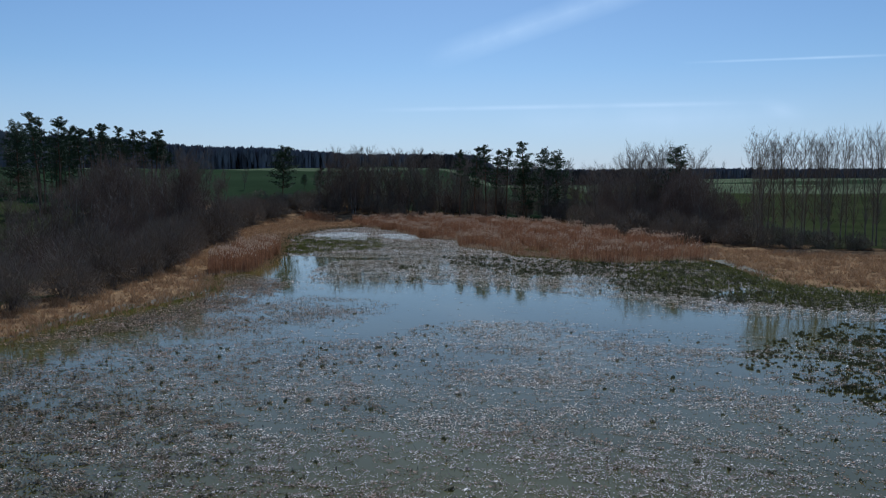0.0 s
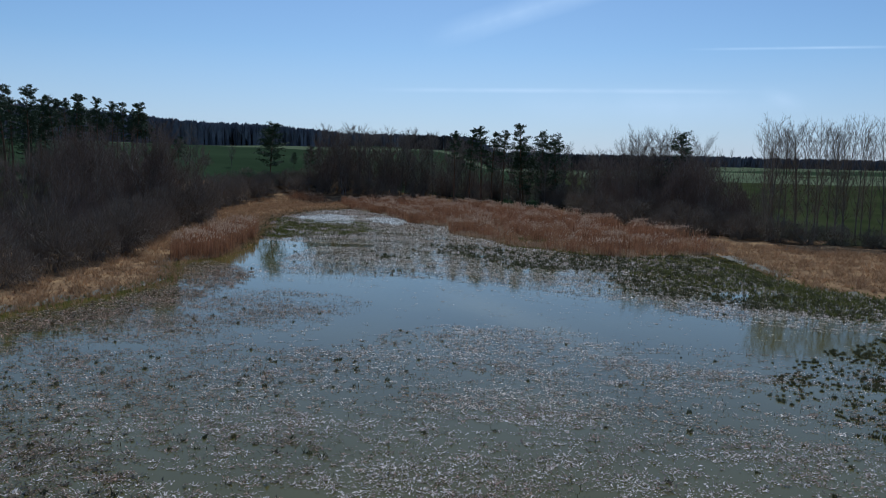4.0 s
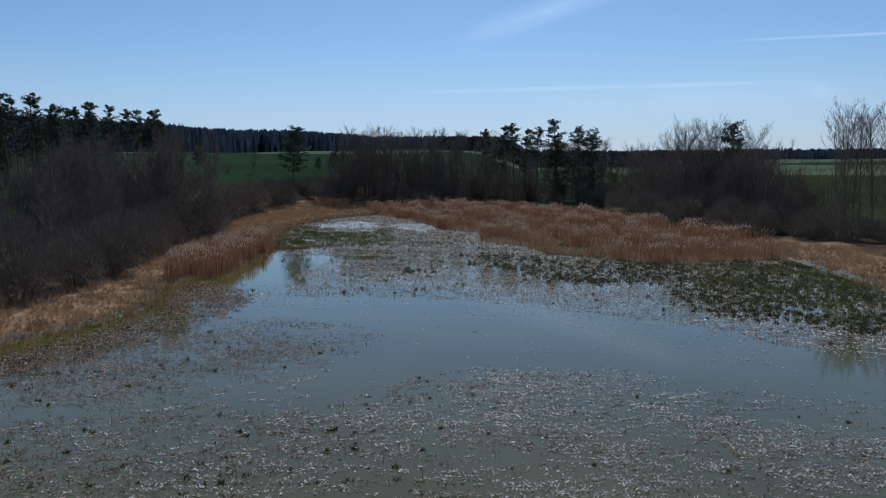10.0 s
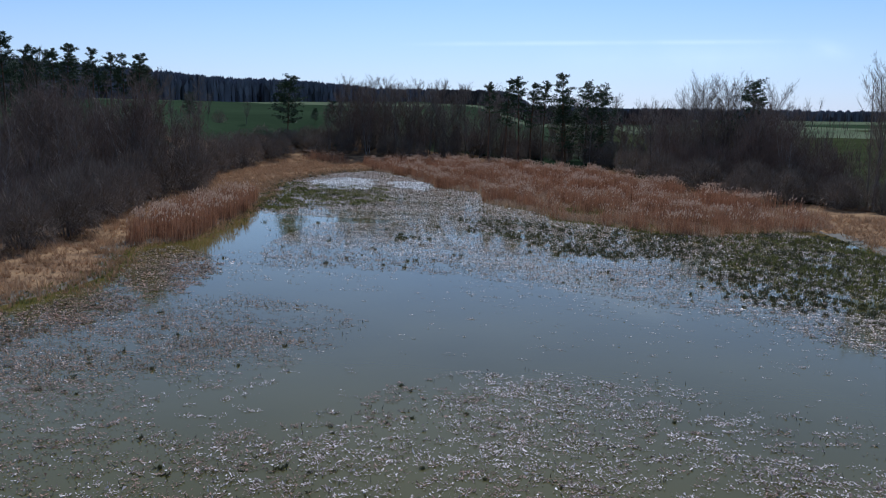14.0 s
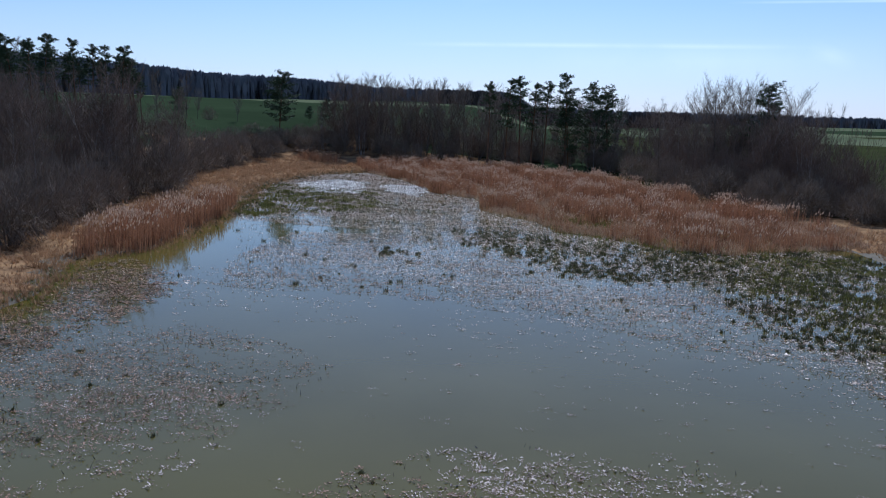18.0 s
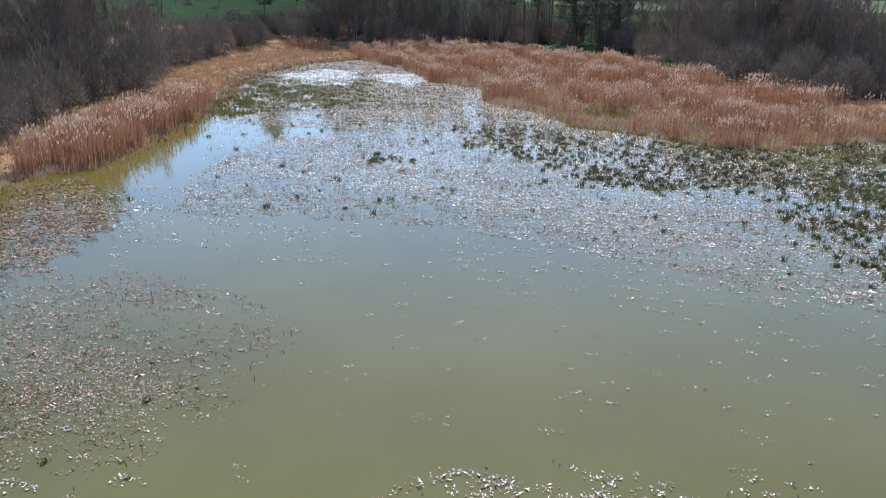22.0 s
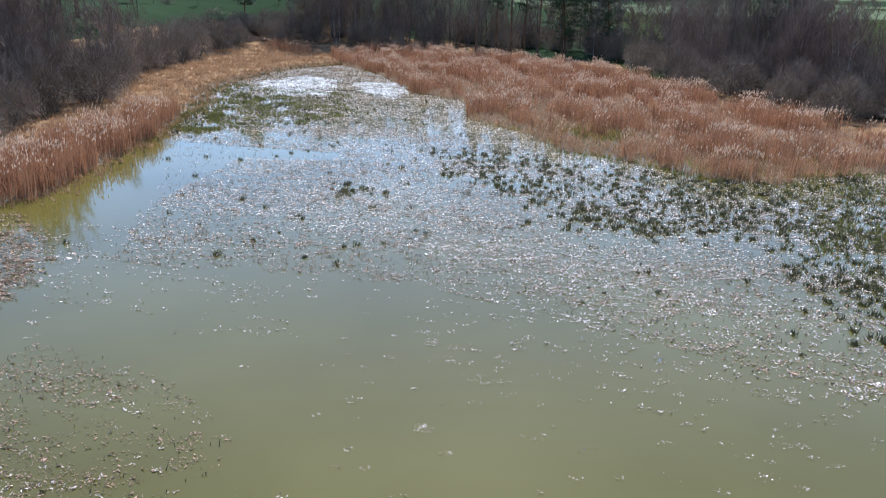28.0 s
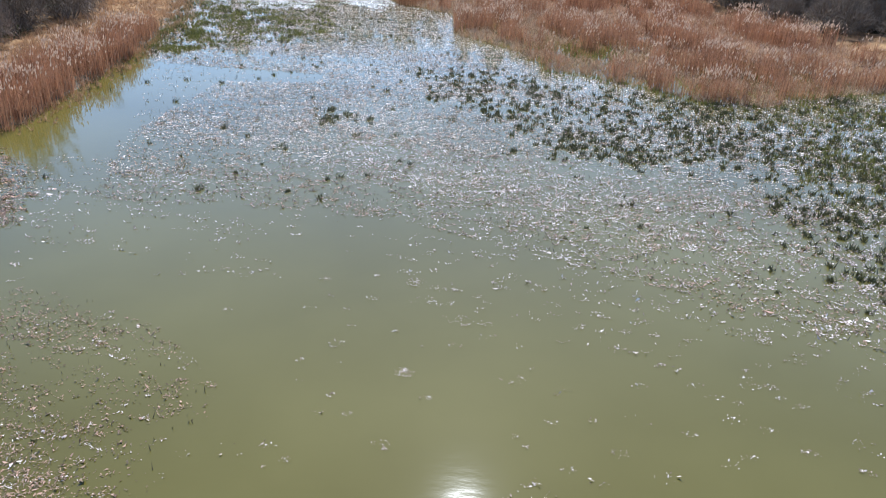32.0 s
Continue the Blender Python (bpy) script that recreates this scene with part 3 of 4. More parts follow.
reds = [bare_tree(s, 11, 2.6, 34, 0.16, M_BIRCH, M_TWIGRED, "birch_tree", "leafless young birch with reddish twigs in a thicket", 1.3, 18, st, 0.040, 0.006, 4, 0.07)
        for s, st in ((11, 2), (12, 3), (13, 1), (14, 3))]
alders = [bare_tree(s, 15, 3.0, 40, 0.3, M_BARK, M_TWIGDARK, "alder_tree", "tall leafless alder in the belt behind the reeds", 1.2, 22, st, 0.05, 0.0085, 2, 0.04)
          for s, st in ((21, 1), (22, 2), (23, 1))]
poplars = [bare_tree(s, 16, 3.0, 40, 0.18, M_TWIG, M_TWIG, "aspen_tree", "slender leafless aspen in a row by the field", 1.8, 15, 1, 0.028, 0.0062, 3, 0.03)
           for s in (31, 32, 33, 34)]
oaks = [bare_tree(s, 14, 4.2, 54, 0.3, M_BARK, M_TWIGDARK, "broadleaf_tree", "leafless broad-crowned tree above the shrubs", 1.0, 24, 1, 0.032, 0.0095, 3, 0.06) for s in (41, 42)]
pines = [pine(q, 17, b, rc, c, "dark green scots pine with a bare lower trunk") for q, b, rc, c in ((51, 0.52, 2.5, 52), (52, 0.62, 2.2, 42), (53, 0.45, 2.6, 58))]
dense_pines = [pine(q, 15, 0.14, 3.9, 110, "dense dark green pine at the field's edge", 7) for q in (54, 55)]
lone_pines = [pine(56, 14, 0.24, 4.6, 105, "lone dark green scots pine by the field", 10)]


def domes(kinds, spots, rng, group):
    """Shrubs on spots of x, y, radius and height."""
    for x, y, radius, height in spots:
        ob = kinds[int(rng.integers(len(kinds)))]
        c = copy_thing(ob, pose(x, y, on_ground(x, y) - 0.05, 0, 0, rng.uniform(0, 360)))
        c.scale = (1.14 * radius / ob["size"][0], 1.14 * radius / ob["size"][0], 1.04 * height / ob["size"][1])
        tagged(c, group=group)


def profile(y):
    """The height of the thicket on the rising bank."""
    return np.interp(y, (45, 58, 66, 75, 85, 95, 105, 115, 125, 135, 150), (5.6, 6.4, 7.6, 8.6, 10.0, 11.4, 12.8, 13.6, 11.6, 8.4, 6.2))


# the rising bank: a front of willow domes, birches behind, a pine wood on the rise
BANK_DOMES = [(-34.4, 40, 3.0, 4.8), (-34.2, 46.5, 2.8, 4.6), (-33.6, 53, 3.0, 4.8), (-33.6, 60, 3.0, 5.2), (-33.7, 66.5, 2.8, 5.0), (-34.4, 73, 3.2, 5.8), (-36.6, 80, 3.4, 6.0),
              (-38.2, 87, 3.3, 5.8), (-40.0, 94, 3.4, 6.2), (-41.3, 101, 3.6, 6.4), (-40.6, 108.5, 3.9, 6.6), (-43.5, 116, 3.6, 5.8), (-46.5, 124, 3.6, 6.2)]
HEAD_DOMES = [(-50, 131, 4.0, 6.8), (-50.5, 139, 3.8, 6.8), (-51, 146, 3.6, 7.2), (-50.8, 154, 3.7, 6.4), (-51.5, 162, 3.3, 6.0), (-50.5, 170, 3.3, 5.2), (-50, 177, 3.3, 4.8), (-44.5, 185, 3.6, 4.7),
              (-56.5, 166, 3.4, 5.0), (-57, 174, 3.4, 4.6), (-56, 182, 3.4, 4.2), (-50, 186, 3.2, 4.0), (-47.5, 190, 3.4, 4.8), (-53.5, 189, 3.0, 3.4), (-44, 192, 3.2, 5.2)]
domes(shrubs, BANK_DOMES, rng, "willows on the bank")
domes(shrubs + greys, HEAD_DOMES, rng, "willows on the bank")
back_row = [(x - rng.uniform(5.5, 7.5), y + rng.uniform(-1.5, 1.5), 3.4, 0.8 * float(profile(y))) for x, y, _, _ in BANK_DOMES]
domes(shrubs[:2] + browns, back_row, rng, "scrub in the thicket")
domes(browns, [(x - rng.uniform(11, 14), y + rng.uniform(-2, 2), 3.8, 0.82 * float(profile(y))) for x, y, _, _ in BANK_DOMES[3:]], rng, "scrub in the thicket")
domes(browns, [(x - rng.uniform(7, 10), y + rng.uniform(-2, 2), 3.2, rng.uniform(3.5, 5.0)) for x, y, _, _ in HEAD_DOMES[:6]], rng, "scrub in the thicket")
spots = [(rng.uniform(-56, -42.5) + 0.07 * (100 - y), y) for y in rng.uniform(76, 127, 44)]
plant(reds, spots, rng, "birches in the thicket", heights=[float(profile(y)) / 11 * rng.uniform(0.8, 1.04) for _, y in spots])
RISE_PINES = [(-75.2, 118.0, 17.7), (-78.0, 124.0, 16.5), (-74.1, 122.0, 17.6), (-79.1, 134.0, 15.0), (-77.1, 136.0, 15.8), (-78.9, 142.0, 15.3), (-79.6, 146.0, 16.0), (-79.3, 150.0, 16.0), (-78.8, 155.0, 15.8), (-78.7, 160.0, 15.0), (-77.3, 162.0, 15.2), (-75.3, 163.0, 15.6), (-74.6, 167.0, 15.3)]
plant(pines, [p[:2] for p in RISE_PINES], rng, "pines of the wood on the rise", heights=[p[2] / 17 for p in RISE_PINES])
plant(pines, [(-77, 128), (-80.5, 138), (-81.5, 147), (-82, 152), (-80.5, 158), (-80, 165), (-78, 168), (-76.5, 171)], rng, "pines of the wood on the rise", 0.66, 0.8)
plant(dense_pines, [(-92, 121), (-98, 126), (-91, 137), (-104, 133), (-87, 143), (-97, 146)], rng, "pines of the wood on the rise", heights=[0.92, 0.95, 0.98, 1.02, 0.8, 0.86])
plant(pines, [(-108 + 3.1 * k + rng.uniform(-1.5, 1.5), 138 + 2.4 * k + rng.uniform(-4, 4)) for k in range(13)], rng, "pines of the wood on the rise", 0.66, 0.84)
plant(alders, [(-100, 148), (-97, 152), (-69, 178), (-74, 176), (-90, 158), (-84, 163)], rng, "bare trees of the wood on the rise", 0.72, 0.92)
domes(browns, [(-100 + 3.2 * k + rng.uniform(-2, 2), 128 + 3.4 * k + rng.uniform(-3, 3), 3.4, rng.uniform(5, 8)) for k in range(12)], rng, "scrub of the wood on the rise")
plant(lone_pines, [(-52.8, 191)], rng, "lone pines by the field", heights=[1.02])
plant(lone_pines, [(-79, 196), (-45.5, 205), (-52.6, 215)], rng, "young pines by the field", heights=[0.5, 0.5, 0.3])
plant(oaks, [(-76, 200), (-66, 200)], rng, "small bare trees by the field", heights=[0.45, 0.36])
domes(browns, [(-72.5, 198.5, 2.2, 3.6)], rng, "scrub by the field")
# far end
FAR_DOMES = [(-38, 188, 3.3, 5.2), (-41, 193, 3.4, 6.3), (-33, 194, 4.4, 6.5), (-28.5, 190, 3.2, 5.4), (-24.3, 186, 2.4, 5.8), (-20.5, 185.5, 2.0, 4.4), (-14.5, 190, 3.6, 5.2),
             (-7.8, 197, 4.8, 6.2), (-2, 196, 3.4, 5.0), (1.0, 187.5, 3.2, 3.8), (6.0, 196, 3.7, 5.6), (12, 190, 3.5, 5.4), (17.9, 181, 3.4, 5.0), (20.4, 171.6, 3.3, 6.0)]
SIDE_DOMES = [(22.5, 156, 3.5, 5.3), (23.5, 164, 3.2, 5.6), (25.5, 146, 3.8, 5.2), (25, 137, 3.2, 4.6), (27.6, 128, 4.4, 5.0), (30.5, 132, 3.6, 5.0), (33, 122.4, 3.0, 5.3), (30.6, 119.5, 2.8, 3.8),
              (33, 111, 3.8, 4.6), (36.5, 114, 3.2, 4.8), (38, 106.5, 3.0, 4.2), (40.5, 110, 3.0, 4.6), (42, 104, 3.0, 4.0), (45, 102, 2.8, 3.6), (48.5, 100.5, 2.6, 3.2),
              (52, 98.5, 2.4, 2.8), (57, 97, 2.4, 2.6), (38, 119, 3.2, 5.6)]
domes(shrubs + greys, FAR_DOMES, rng, "willows at the far end")
domes(greys, SIDE_DOMES, rng, "willows on the far bank")
BACK = [(-50, 183), (-34, 185), (-15, 188), (0, 174), (12, 167), (20, 150), (24, 126), (28, 106), (36, 98), (48, 92), (64, 90)]
domes(browns, [(x + rng.uniform(-1, 1), y + rng.uniform(6, 10), 3.6, rng.uniform(6.5, 9)) for x, y, _, _ in FAR_DOMES], rng, "scrub at the far end")
domes(browns, [(x + rng.uniform(5, 7), y + rng.uniform(2, 5), 3.6, rng.uniform(6.5, 9)) for x, y, _, _ in SIDE_DOMES[:9]], rng, "scrub behind the reeds")
domes(browns, [(x + rng.uniform(9, 13), y + rng.uniform(4, 9), 3.8, rng.uniform(8, 11)) for x, y, _, _ in SIDE_DOMES[:7]], rng, "scrub behind the reeds")
domes(browns, [(27, 150, 3.8, 10), (30, 141, 4.0, 10.5), (33.5, 136, 4.0, 11), (36, 130, 4.0, 10.8), (38.5, 126, 3.8, 10), (40.5, 121, 3.4, 9), (39.5, 114, 3.0, 7.4), (36, 142, 4.0, 11.5),
               (41, 134, 3.8, 10.5), (29, 160, 3.8, 10), (43.5, 127, 3.2, 8)], rng, "scrub behind the reeds")
plant(alders, [(-36.5 + 2.4 * k + rng.uniform(-1, 1), 193 + rng.uniform(-3, 4)) for k in range(14)], rng, "alders at the far end", 0.96, 1.06)
plant(alders, [(-34 + 2.7 * k + rng.uniform(-1.5, 1.5), 199 + rng.uniform(-4, 5)) for k in range(21)], rng, "alders at the far end", 0.82, 1.0)
plant(alders, [(-8 + 2.6 * k + rng.uniform(-1.2, 1.2), 190 + rng.uniform(-4, 3)) for k in range(12)], rng, "alders at the far end", 0.6, 0.95)
domes(browns, [(-40 + 4.2 * k + rng.uniform(-1.5, 1.5), 204 + rng.uniform(-3, 4), 3.6, rng.uniform(5.5, 9.5)) for k in range(15)], rng, "scrub at the far end")
spots = [(-42, 189), (-40, 192), (-37.5, 190), (-35, 192), (-33, 189), (-30, 192), (-27, 190), (-24, 193), (-20, 191), (-16, 194), (-12, 192)]
plant(reds, spots, rng, "birches at the far end", heights=[0.85, 1.0, 1.2, 1.3, 1.24, 1.05, 0.95, 1.06, 0.86, 1.0, 0.8])
plant(reds, [(-41, 194.5), (-38.5, 195.5), (-36, 196), (-33.5, 195), (-31, 195), (-28, 196), (-24.5, 196.5), (-21, 196), (-17.5, 196), (-13, 197), (-9, 195)], rng, "birches at the far end", 0.95, 1.22)
plant(reds, [(13, 188), (17, 178), (21, 176), (23, 171), (25, 164), (24, 180), (28, 168), (9, 190)], rng, "birches at the far end", 0.7, 0.95)
FAR_PINES = [(-4.9, 183, 17.3), (-1.1, 185, 18.2), (1.8, 183, 18.6), (4.5, 186, 17.4), (6.9, 183, 17.8), (11.5, 183, 19.5)]
plant(pines, [p[:2] for p in FAR_PINES], rng, "pines at the far end", heights=[p[2] / 17 for p in FAR_PINES])
plant(dense_pines, [(16.3, 183), (20.2, 182), (12.2, 184.5)], rng, "pines at the far end", heights=[1.15, 1.1, 1.02])
OAKS = [(24, 147, 12.6), (28.7, 145, 13.8), (31.4, 143, 16.2), (35.2, 146, 16.2), (42.4, 146, 14.6), (38.8, 150, 15.4), (33, 151, 15.0)]
plant(oaks, [p[:2] for p in OAKS], rng, "bare trees behind the reeds", heights=[p[2] / 15.6 for p in OAKS])
plant(dense_pines, [(39.3, 145)], rng, "pines at the far end", heights=[1.06])
spots = [(x, y) for x, y in line_spots(BACK[4:8], 62, rng, 21.0, 11.0) if x < 35 + (y - 105) * 0.28]
plant(reds, spots, rng, "birches behind the reeds", 0.82, 1.08)
plant(poplars, [(40.2 + 0.8 * k + rng.uniform(-0.5, 0.5), 105 + rng.uniform(-3, 3)) for k in range(23)], rng, "aspens by the field", 0.86, 1.0)
for kinds in (shrubs, greys, browns, lone_pines, reds, alders, poplars, oaks, pines, dense_pines):
    drop(kinds)


def brush_pile(x, y):
    """Cut branches heaped on the field's edge."""
    w = Wood(77)
    for k in range(90):
        a = w.r.uniform(0, 3.1416)
        c = Vector((w.r.gauss(0, 1.6), w.r.gauss(0, 0.8), 0))
        c.z = max(0.1, 1.5 * math.exp(-(c.x / 2.2) ** 2 - c.y ** 2) * w.r.uniform(0.3, 1.0))
        d = Vector((math.cos(a), math.sin(a) * 0.6, w.r.gauss(0, 0.25)))
        L = w.r.uniform(0.8, 2.2)
        w.limb(c - d * L / 2, d, L, w.r.uniform(0.03, 0.08), 4, 3, 0.0, 0.12)
    ob = new("brush_pile", joined("brush_pile", w.v, w.f, M_TWIG))
    ob.matrix_world = pose(x, y, on_ground(x, y), 0, 0, 15)
    tagged(ob, "dark heap of cut branches at the field's edge", "brush pile")


brush_pile(-60, 194)


def fallen_branch(x, y, turn, length):
    """A dead limb lying on the sedge."""
    w = Wood(int(abs(x) * 7))
    pts = w.limb((0, 0, 0.18), (1, 0.1, 0.06), length, 0.11, 7, 6, 0.0, 0.12)
    for k in (2, 3, 4):
        w.limb(pts[k], (0.6, (-1) ** k * 0.7, 0.5), length * 0.25, 0.045, 4, 3, 0.05, 0.2)
    ob = new("fallen_branch", joined("fallen_branch", w.v, w.f, M_BARK, True))
    ob.matrix_world = pose(x, y, on_ground(x, y), 0, 0, turn)
    tagged(ob, "dead grey branch lying on the straw-coloured sedge", "branch")


fallen_branch(36, 90.5, -8, 5.0)
fallen_branch(12.5, 164, 10, 4.5)

# far woods along the ridges


def far_wood(name, line, deep, rows, height, mat, label, rng, rise=0.0):
    """A wood far off: ragged crowns, each a bundle of leaning blades on a narrow base."""
    pts = np.array(line_spots(line, rows, rng, deep))
    z = ground_z(pts[:, 0], pts[:, 1])
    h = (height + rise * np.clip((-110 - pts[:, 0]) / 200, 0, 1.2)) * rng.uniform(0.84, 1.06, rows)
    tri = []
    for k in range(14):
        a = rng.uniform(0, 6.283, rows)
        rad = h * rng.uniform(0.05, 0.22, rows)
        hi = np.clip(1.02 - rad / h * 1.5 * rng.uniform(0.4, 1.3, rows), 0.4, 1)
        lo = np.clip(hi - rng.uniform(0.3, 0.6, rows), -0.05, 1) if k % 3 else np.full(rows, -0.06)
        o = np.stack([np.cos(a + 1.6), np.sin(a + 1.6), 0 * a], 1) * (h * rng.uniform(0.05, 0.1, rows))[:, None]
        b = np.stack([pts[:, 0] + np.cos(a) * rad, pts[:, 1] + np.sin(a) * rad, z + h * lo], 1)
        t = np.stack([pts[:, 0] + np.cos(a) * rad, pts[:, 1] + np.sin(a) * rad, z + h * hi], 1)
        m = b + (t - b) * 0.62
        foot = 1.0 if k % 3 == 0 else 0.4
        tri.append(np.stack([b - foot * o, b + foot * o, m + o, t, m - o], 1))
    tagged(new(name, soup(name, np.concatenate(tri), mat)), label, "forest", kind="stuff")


# the two conifer woods carry the haze in their colour, the copse doesn't
far_wood("far_forest", [(-430, 330), (-310, 440), (-220, 510), (-150, 560), (-105, 590)], 60, 2600, 13.5, M_HAZEWOOD, "dark conifer wood on the ridge beyond the field, paled with painted haze", rng, 11)
far_wood("distant_forest", [(-150, 900), (100, 1150), (500, 1300), (1000, 1250), (1500, 1100)], 120, 2400, 20, M_HAZEWOOD, "dark band of distant forest along the horizon, paled with painted haze", rng)
far_wood("far_copse", [(-60, 640), (30, 660), (140, 640)], 30, 150, 14, M_FARBARE, "leafless far copse on the ridge", rng)

# ---- reeds, sedges and floating plants ----


def pool(x, y):
    """A wet hollow in the reeds, from 0 to 1."""
    return np.clip(1.6 - np.hypot((x - 8.6) / 3.0, (y - 100) / 3.6) + 0.8 * rough(x, y, 3), 0, 1)


def reed_bed(name, poly, per_m2, rng, tall, label, patchy=0.0):
    def tallness_at(x, y):
        edge = np.abs(edge_distance(poly, x, y))
        return np.clip(0.2 + 2.4 * rough(x, y * 0.6, 7) + 2.0 * rough(x, y * 0.6, 2.6) + 1.2 * np.exp(-edge / 1.5) - 2.5 * pool(x, y), 0, 1) if patchy else np.ones(len(x))

    x, y = scatter(poly, per_m2, rng, lambda x, y: (1 - patchy * (1 - tallness_at(x, y))) * np.where(np.abs(edge_distance(poly, x, y)) + 1.6 * rough(x, y, 4) < 0.7, 0.25, 1))
    tallness = tallness_at(x, y)
    h = tall * (0.3 + 0.58 * tallness + 0.08 * rough(x, y, 4) + rng.normal(0, 0.08, len(x)))
    h = np.clip(h, 0.7, tall * 1.15)
    z = np.maximum(ground_z(x, y), -0.15)
    base = np.stack([x, y, z], 1)
    a = rng.uniform(0, 6.283, len(x))
    s = 0.1 * h * rng.random(len(x))
    tip = base + np.stack([np.cos(a) * s + 0.05 * h, np.sin(a) * s, h], 1)
    stems = blades(base, tip, 0.038 * rng.uniform(0.7, 1.4, len(x)), rng)
    mid = base + (tip - base) * rng.uniform(0.25, 0.7, len(x))[:, None]
    b = rng.uniform(0, 6.283, len(x))
    leaf = blades(mid, mid + np.stack([np.cos(b) * 0.3, np.sin(b) * 0.3, rng.uniform(0.1, 0.45, len(x))], 1), 0.05, rng)
    top = new(name)
    part("stems", soup(name + "_stems", np.concatenate([stems, leaf]), M_REED), top)
    pick = (rng.random(len(x)) < np.clip(0.3 + 0.5 * rough(x + 60, y, 5), 0.08, 0.75)) & (h > 0.38 * tall)
    p, t = base[pick] + (tip - base)[pick] * 0.89, tip[pick]
    droop = np.stack([rng.uniform(-0.02, 0.08, len(p)), rng.uniform(-0.05, 0.05, len(p)), rng.uniform(0.0, 0.06, len(p))], 1)
    a = rng.uniform(0, 6.283, len(p))
    o = np.stack([np.cos(a), np.sin(a), 0 * a], 1) * 0.05
    m = (p + t) / 2
    part("plumes", soup(name + "_plumes", np.stack([p, m + o, t + droop, m - o], 1), M_PLUME), top, "pale feathery plumes")
    tagged(top, label, "reeds", kind="stuff")


rng = np.random.default_rng(8)
reed_bed("reed_bed", REED_MAIN, 32, rng, 2.15, "rust-brown dead reed bed with pale plumes", 0.82)
reed_bed("reed_clump", REED_LEFT, 40, rng, 2.25, "dense rust-brown reed clump at the water's edge")
reed_bed("far_reed_clump", REED_FAR, 16, rng, 2.2, "small rust-brown reed clump at the far bank")


def sedge(name, poly, per_m2, per, height, lean, width, mat, label, rng, keep=None, category="grass", clumps=0.0):
    x, y = scatter(poly, per_m2, rng, keep)
    z = np.maximum(ground_z(x, y), -0.02)
    clump = np.clip(0.85 + clumps * (rough(x, y, 2.2) + 0.6 * rough(x, y * 1.4, 0.8)), 0.25, 2.0)
    tri = tuft_blades(x, y, z, per, height * clump * rng.uniform(0.6, 1.3, len(x)), lean, width, rng)
    tagged(new(name, soup(name, tri, mat)), label, category, kind="stuff")


sedge("bank_sedge", BANK_LEFT, 6, 9, 0.48, 0.9, 0.045, M_STRAW, "bleached straw-brown sedge on the bank", rng, clumps=0.7)
sedge("meadow_sedge", MEADOW_RIGHT, 6, 9, 0.42, 1.0, 0.045, M_STRAW, "flattened straw-brown sedge meadow", rng, clumps=1.1)
sedge("fallen_reed", REED_MAIN, 9, 7, 0.6, 1.2, 0.05, M_FALLEN, "flattened pale reed litter", rng, lambda x, y: (0.75 - 1.8 * rough(x, y * 0.6, 7)) * (1 - pool(x, y)))
sedge("green_sedge", MARSH_LEFT, 19, 8, 0.32, 0.7, 0.05, M_SEDGE, "fresh green sedge in shallow water", rng, lambda x, y: (0.55 + 0.6 * rough(x, y, 3)) * np.clip(-edge_distance(MARSH_LEFT, x, y) / 6 + 0.1 + 0.8 * rough(x, y, 4), 0, 1))
sedge("shore_grass", [(-31.5, 112), (-27.6, 97), (-24.5, 95), (-23, 98), (-26, 106), (-29.5, 118)], 16, 8, 0.32, 0.7, 0.05, M_SEDGE, "yellow-green grass on the wet shore", rng, lambda x, y: 0.65 + 0.6 * rough(x, y, 3))
sedge("hollow_sedge", [(3, 94), (13, 92), (14, 102), (9, 107), (4, 106)], 6, 8, 0.4, 0.7, 0.05, M_SEDGE, "green sedge in a wet hollow of the reeds", rng, lambda x, y: 0.8 * pool(x, y))
sedge("green_edge", [(-29.5, 36), (-27, 46), (-24.5, 52), (-23, 60), (-26, 69), (-28, 69), (-25.5, 60), (-26, 53), (-29, 46), (-31, 36)], 5, 8, 0.3, 0.7, 0.05, M_SEDGE,
      "green grass along the water's edge", rng)
sedge("green_bank", [(15, 82), (30, 85), (28.5, 73), (29.3, 64), (36, 59), (46, 50), (44, 44), (32, 48), (22, 55), (16, 62)], 7, 8, 0.38, 0.7, 0.05, M_SEDGE,
      "green sedge along the marshy bank", rng, lambda x, y: 0.5 + 0.7 * rough(x, y, 8))


bx, by = np.array(line_spots(BACK[1:10], 2600, rng, 1.5, -6.0)).T
tri = tuft_blades(bx, by, np.maximum(ground_z(bx, by), -0.02), 9, 0.5 * rng.uniform(0.6, 1.4, len(bx)), 0.9, 0.045, rng)
tagged(new("far_straw", soup("far_straw", tri, M_STRAW)), "straw-brown sedge at the foot of the shrubs", "grass", kind="stuff")


def shore_sedge(first, last, per_m, wide, height, mat, name, label, rng):
    """Tufts strewn along a stretch of the water's edge."""
    x, y = [], []
    for (ax, ay), (bx, by) in zip(SHORE[first:last], SHORE[first + 1:last + 1]):
        n = int(math.hypot(bx - ax, by - ay) * per_m)
        t = rng.random(n)
        x.append(ax + (bx - ax) * t + rng.normal(0, wide, n))
        y.append(ay + (by - ay) * t + rng.normal(0, wide, n))
    x, y = np.concatenate(x), np.concatenate(y)
    tri = tuft_blades(x, y, np.maximum(ground_z(x, y), -0.02), 8, height * rng.uniform(0.6, 1.4, len(x)), 0.8, 0.045, rng)
    tagged(new(name, soup(name, tri, mat)), label, "grass", kind="stuff")


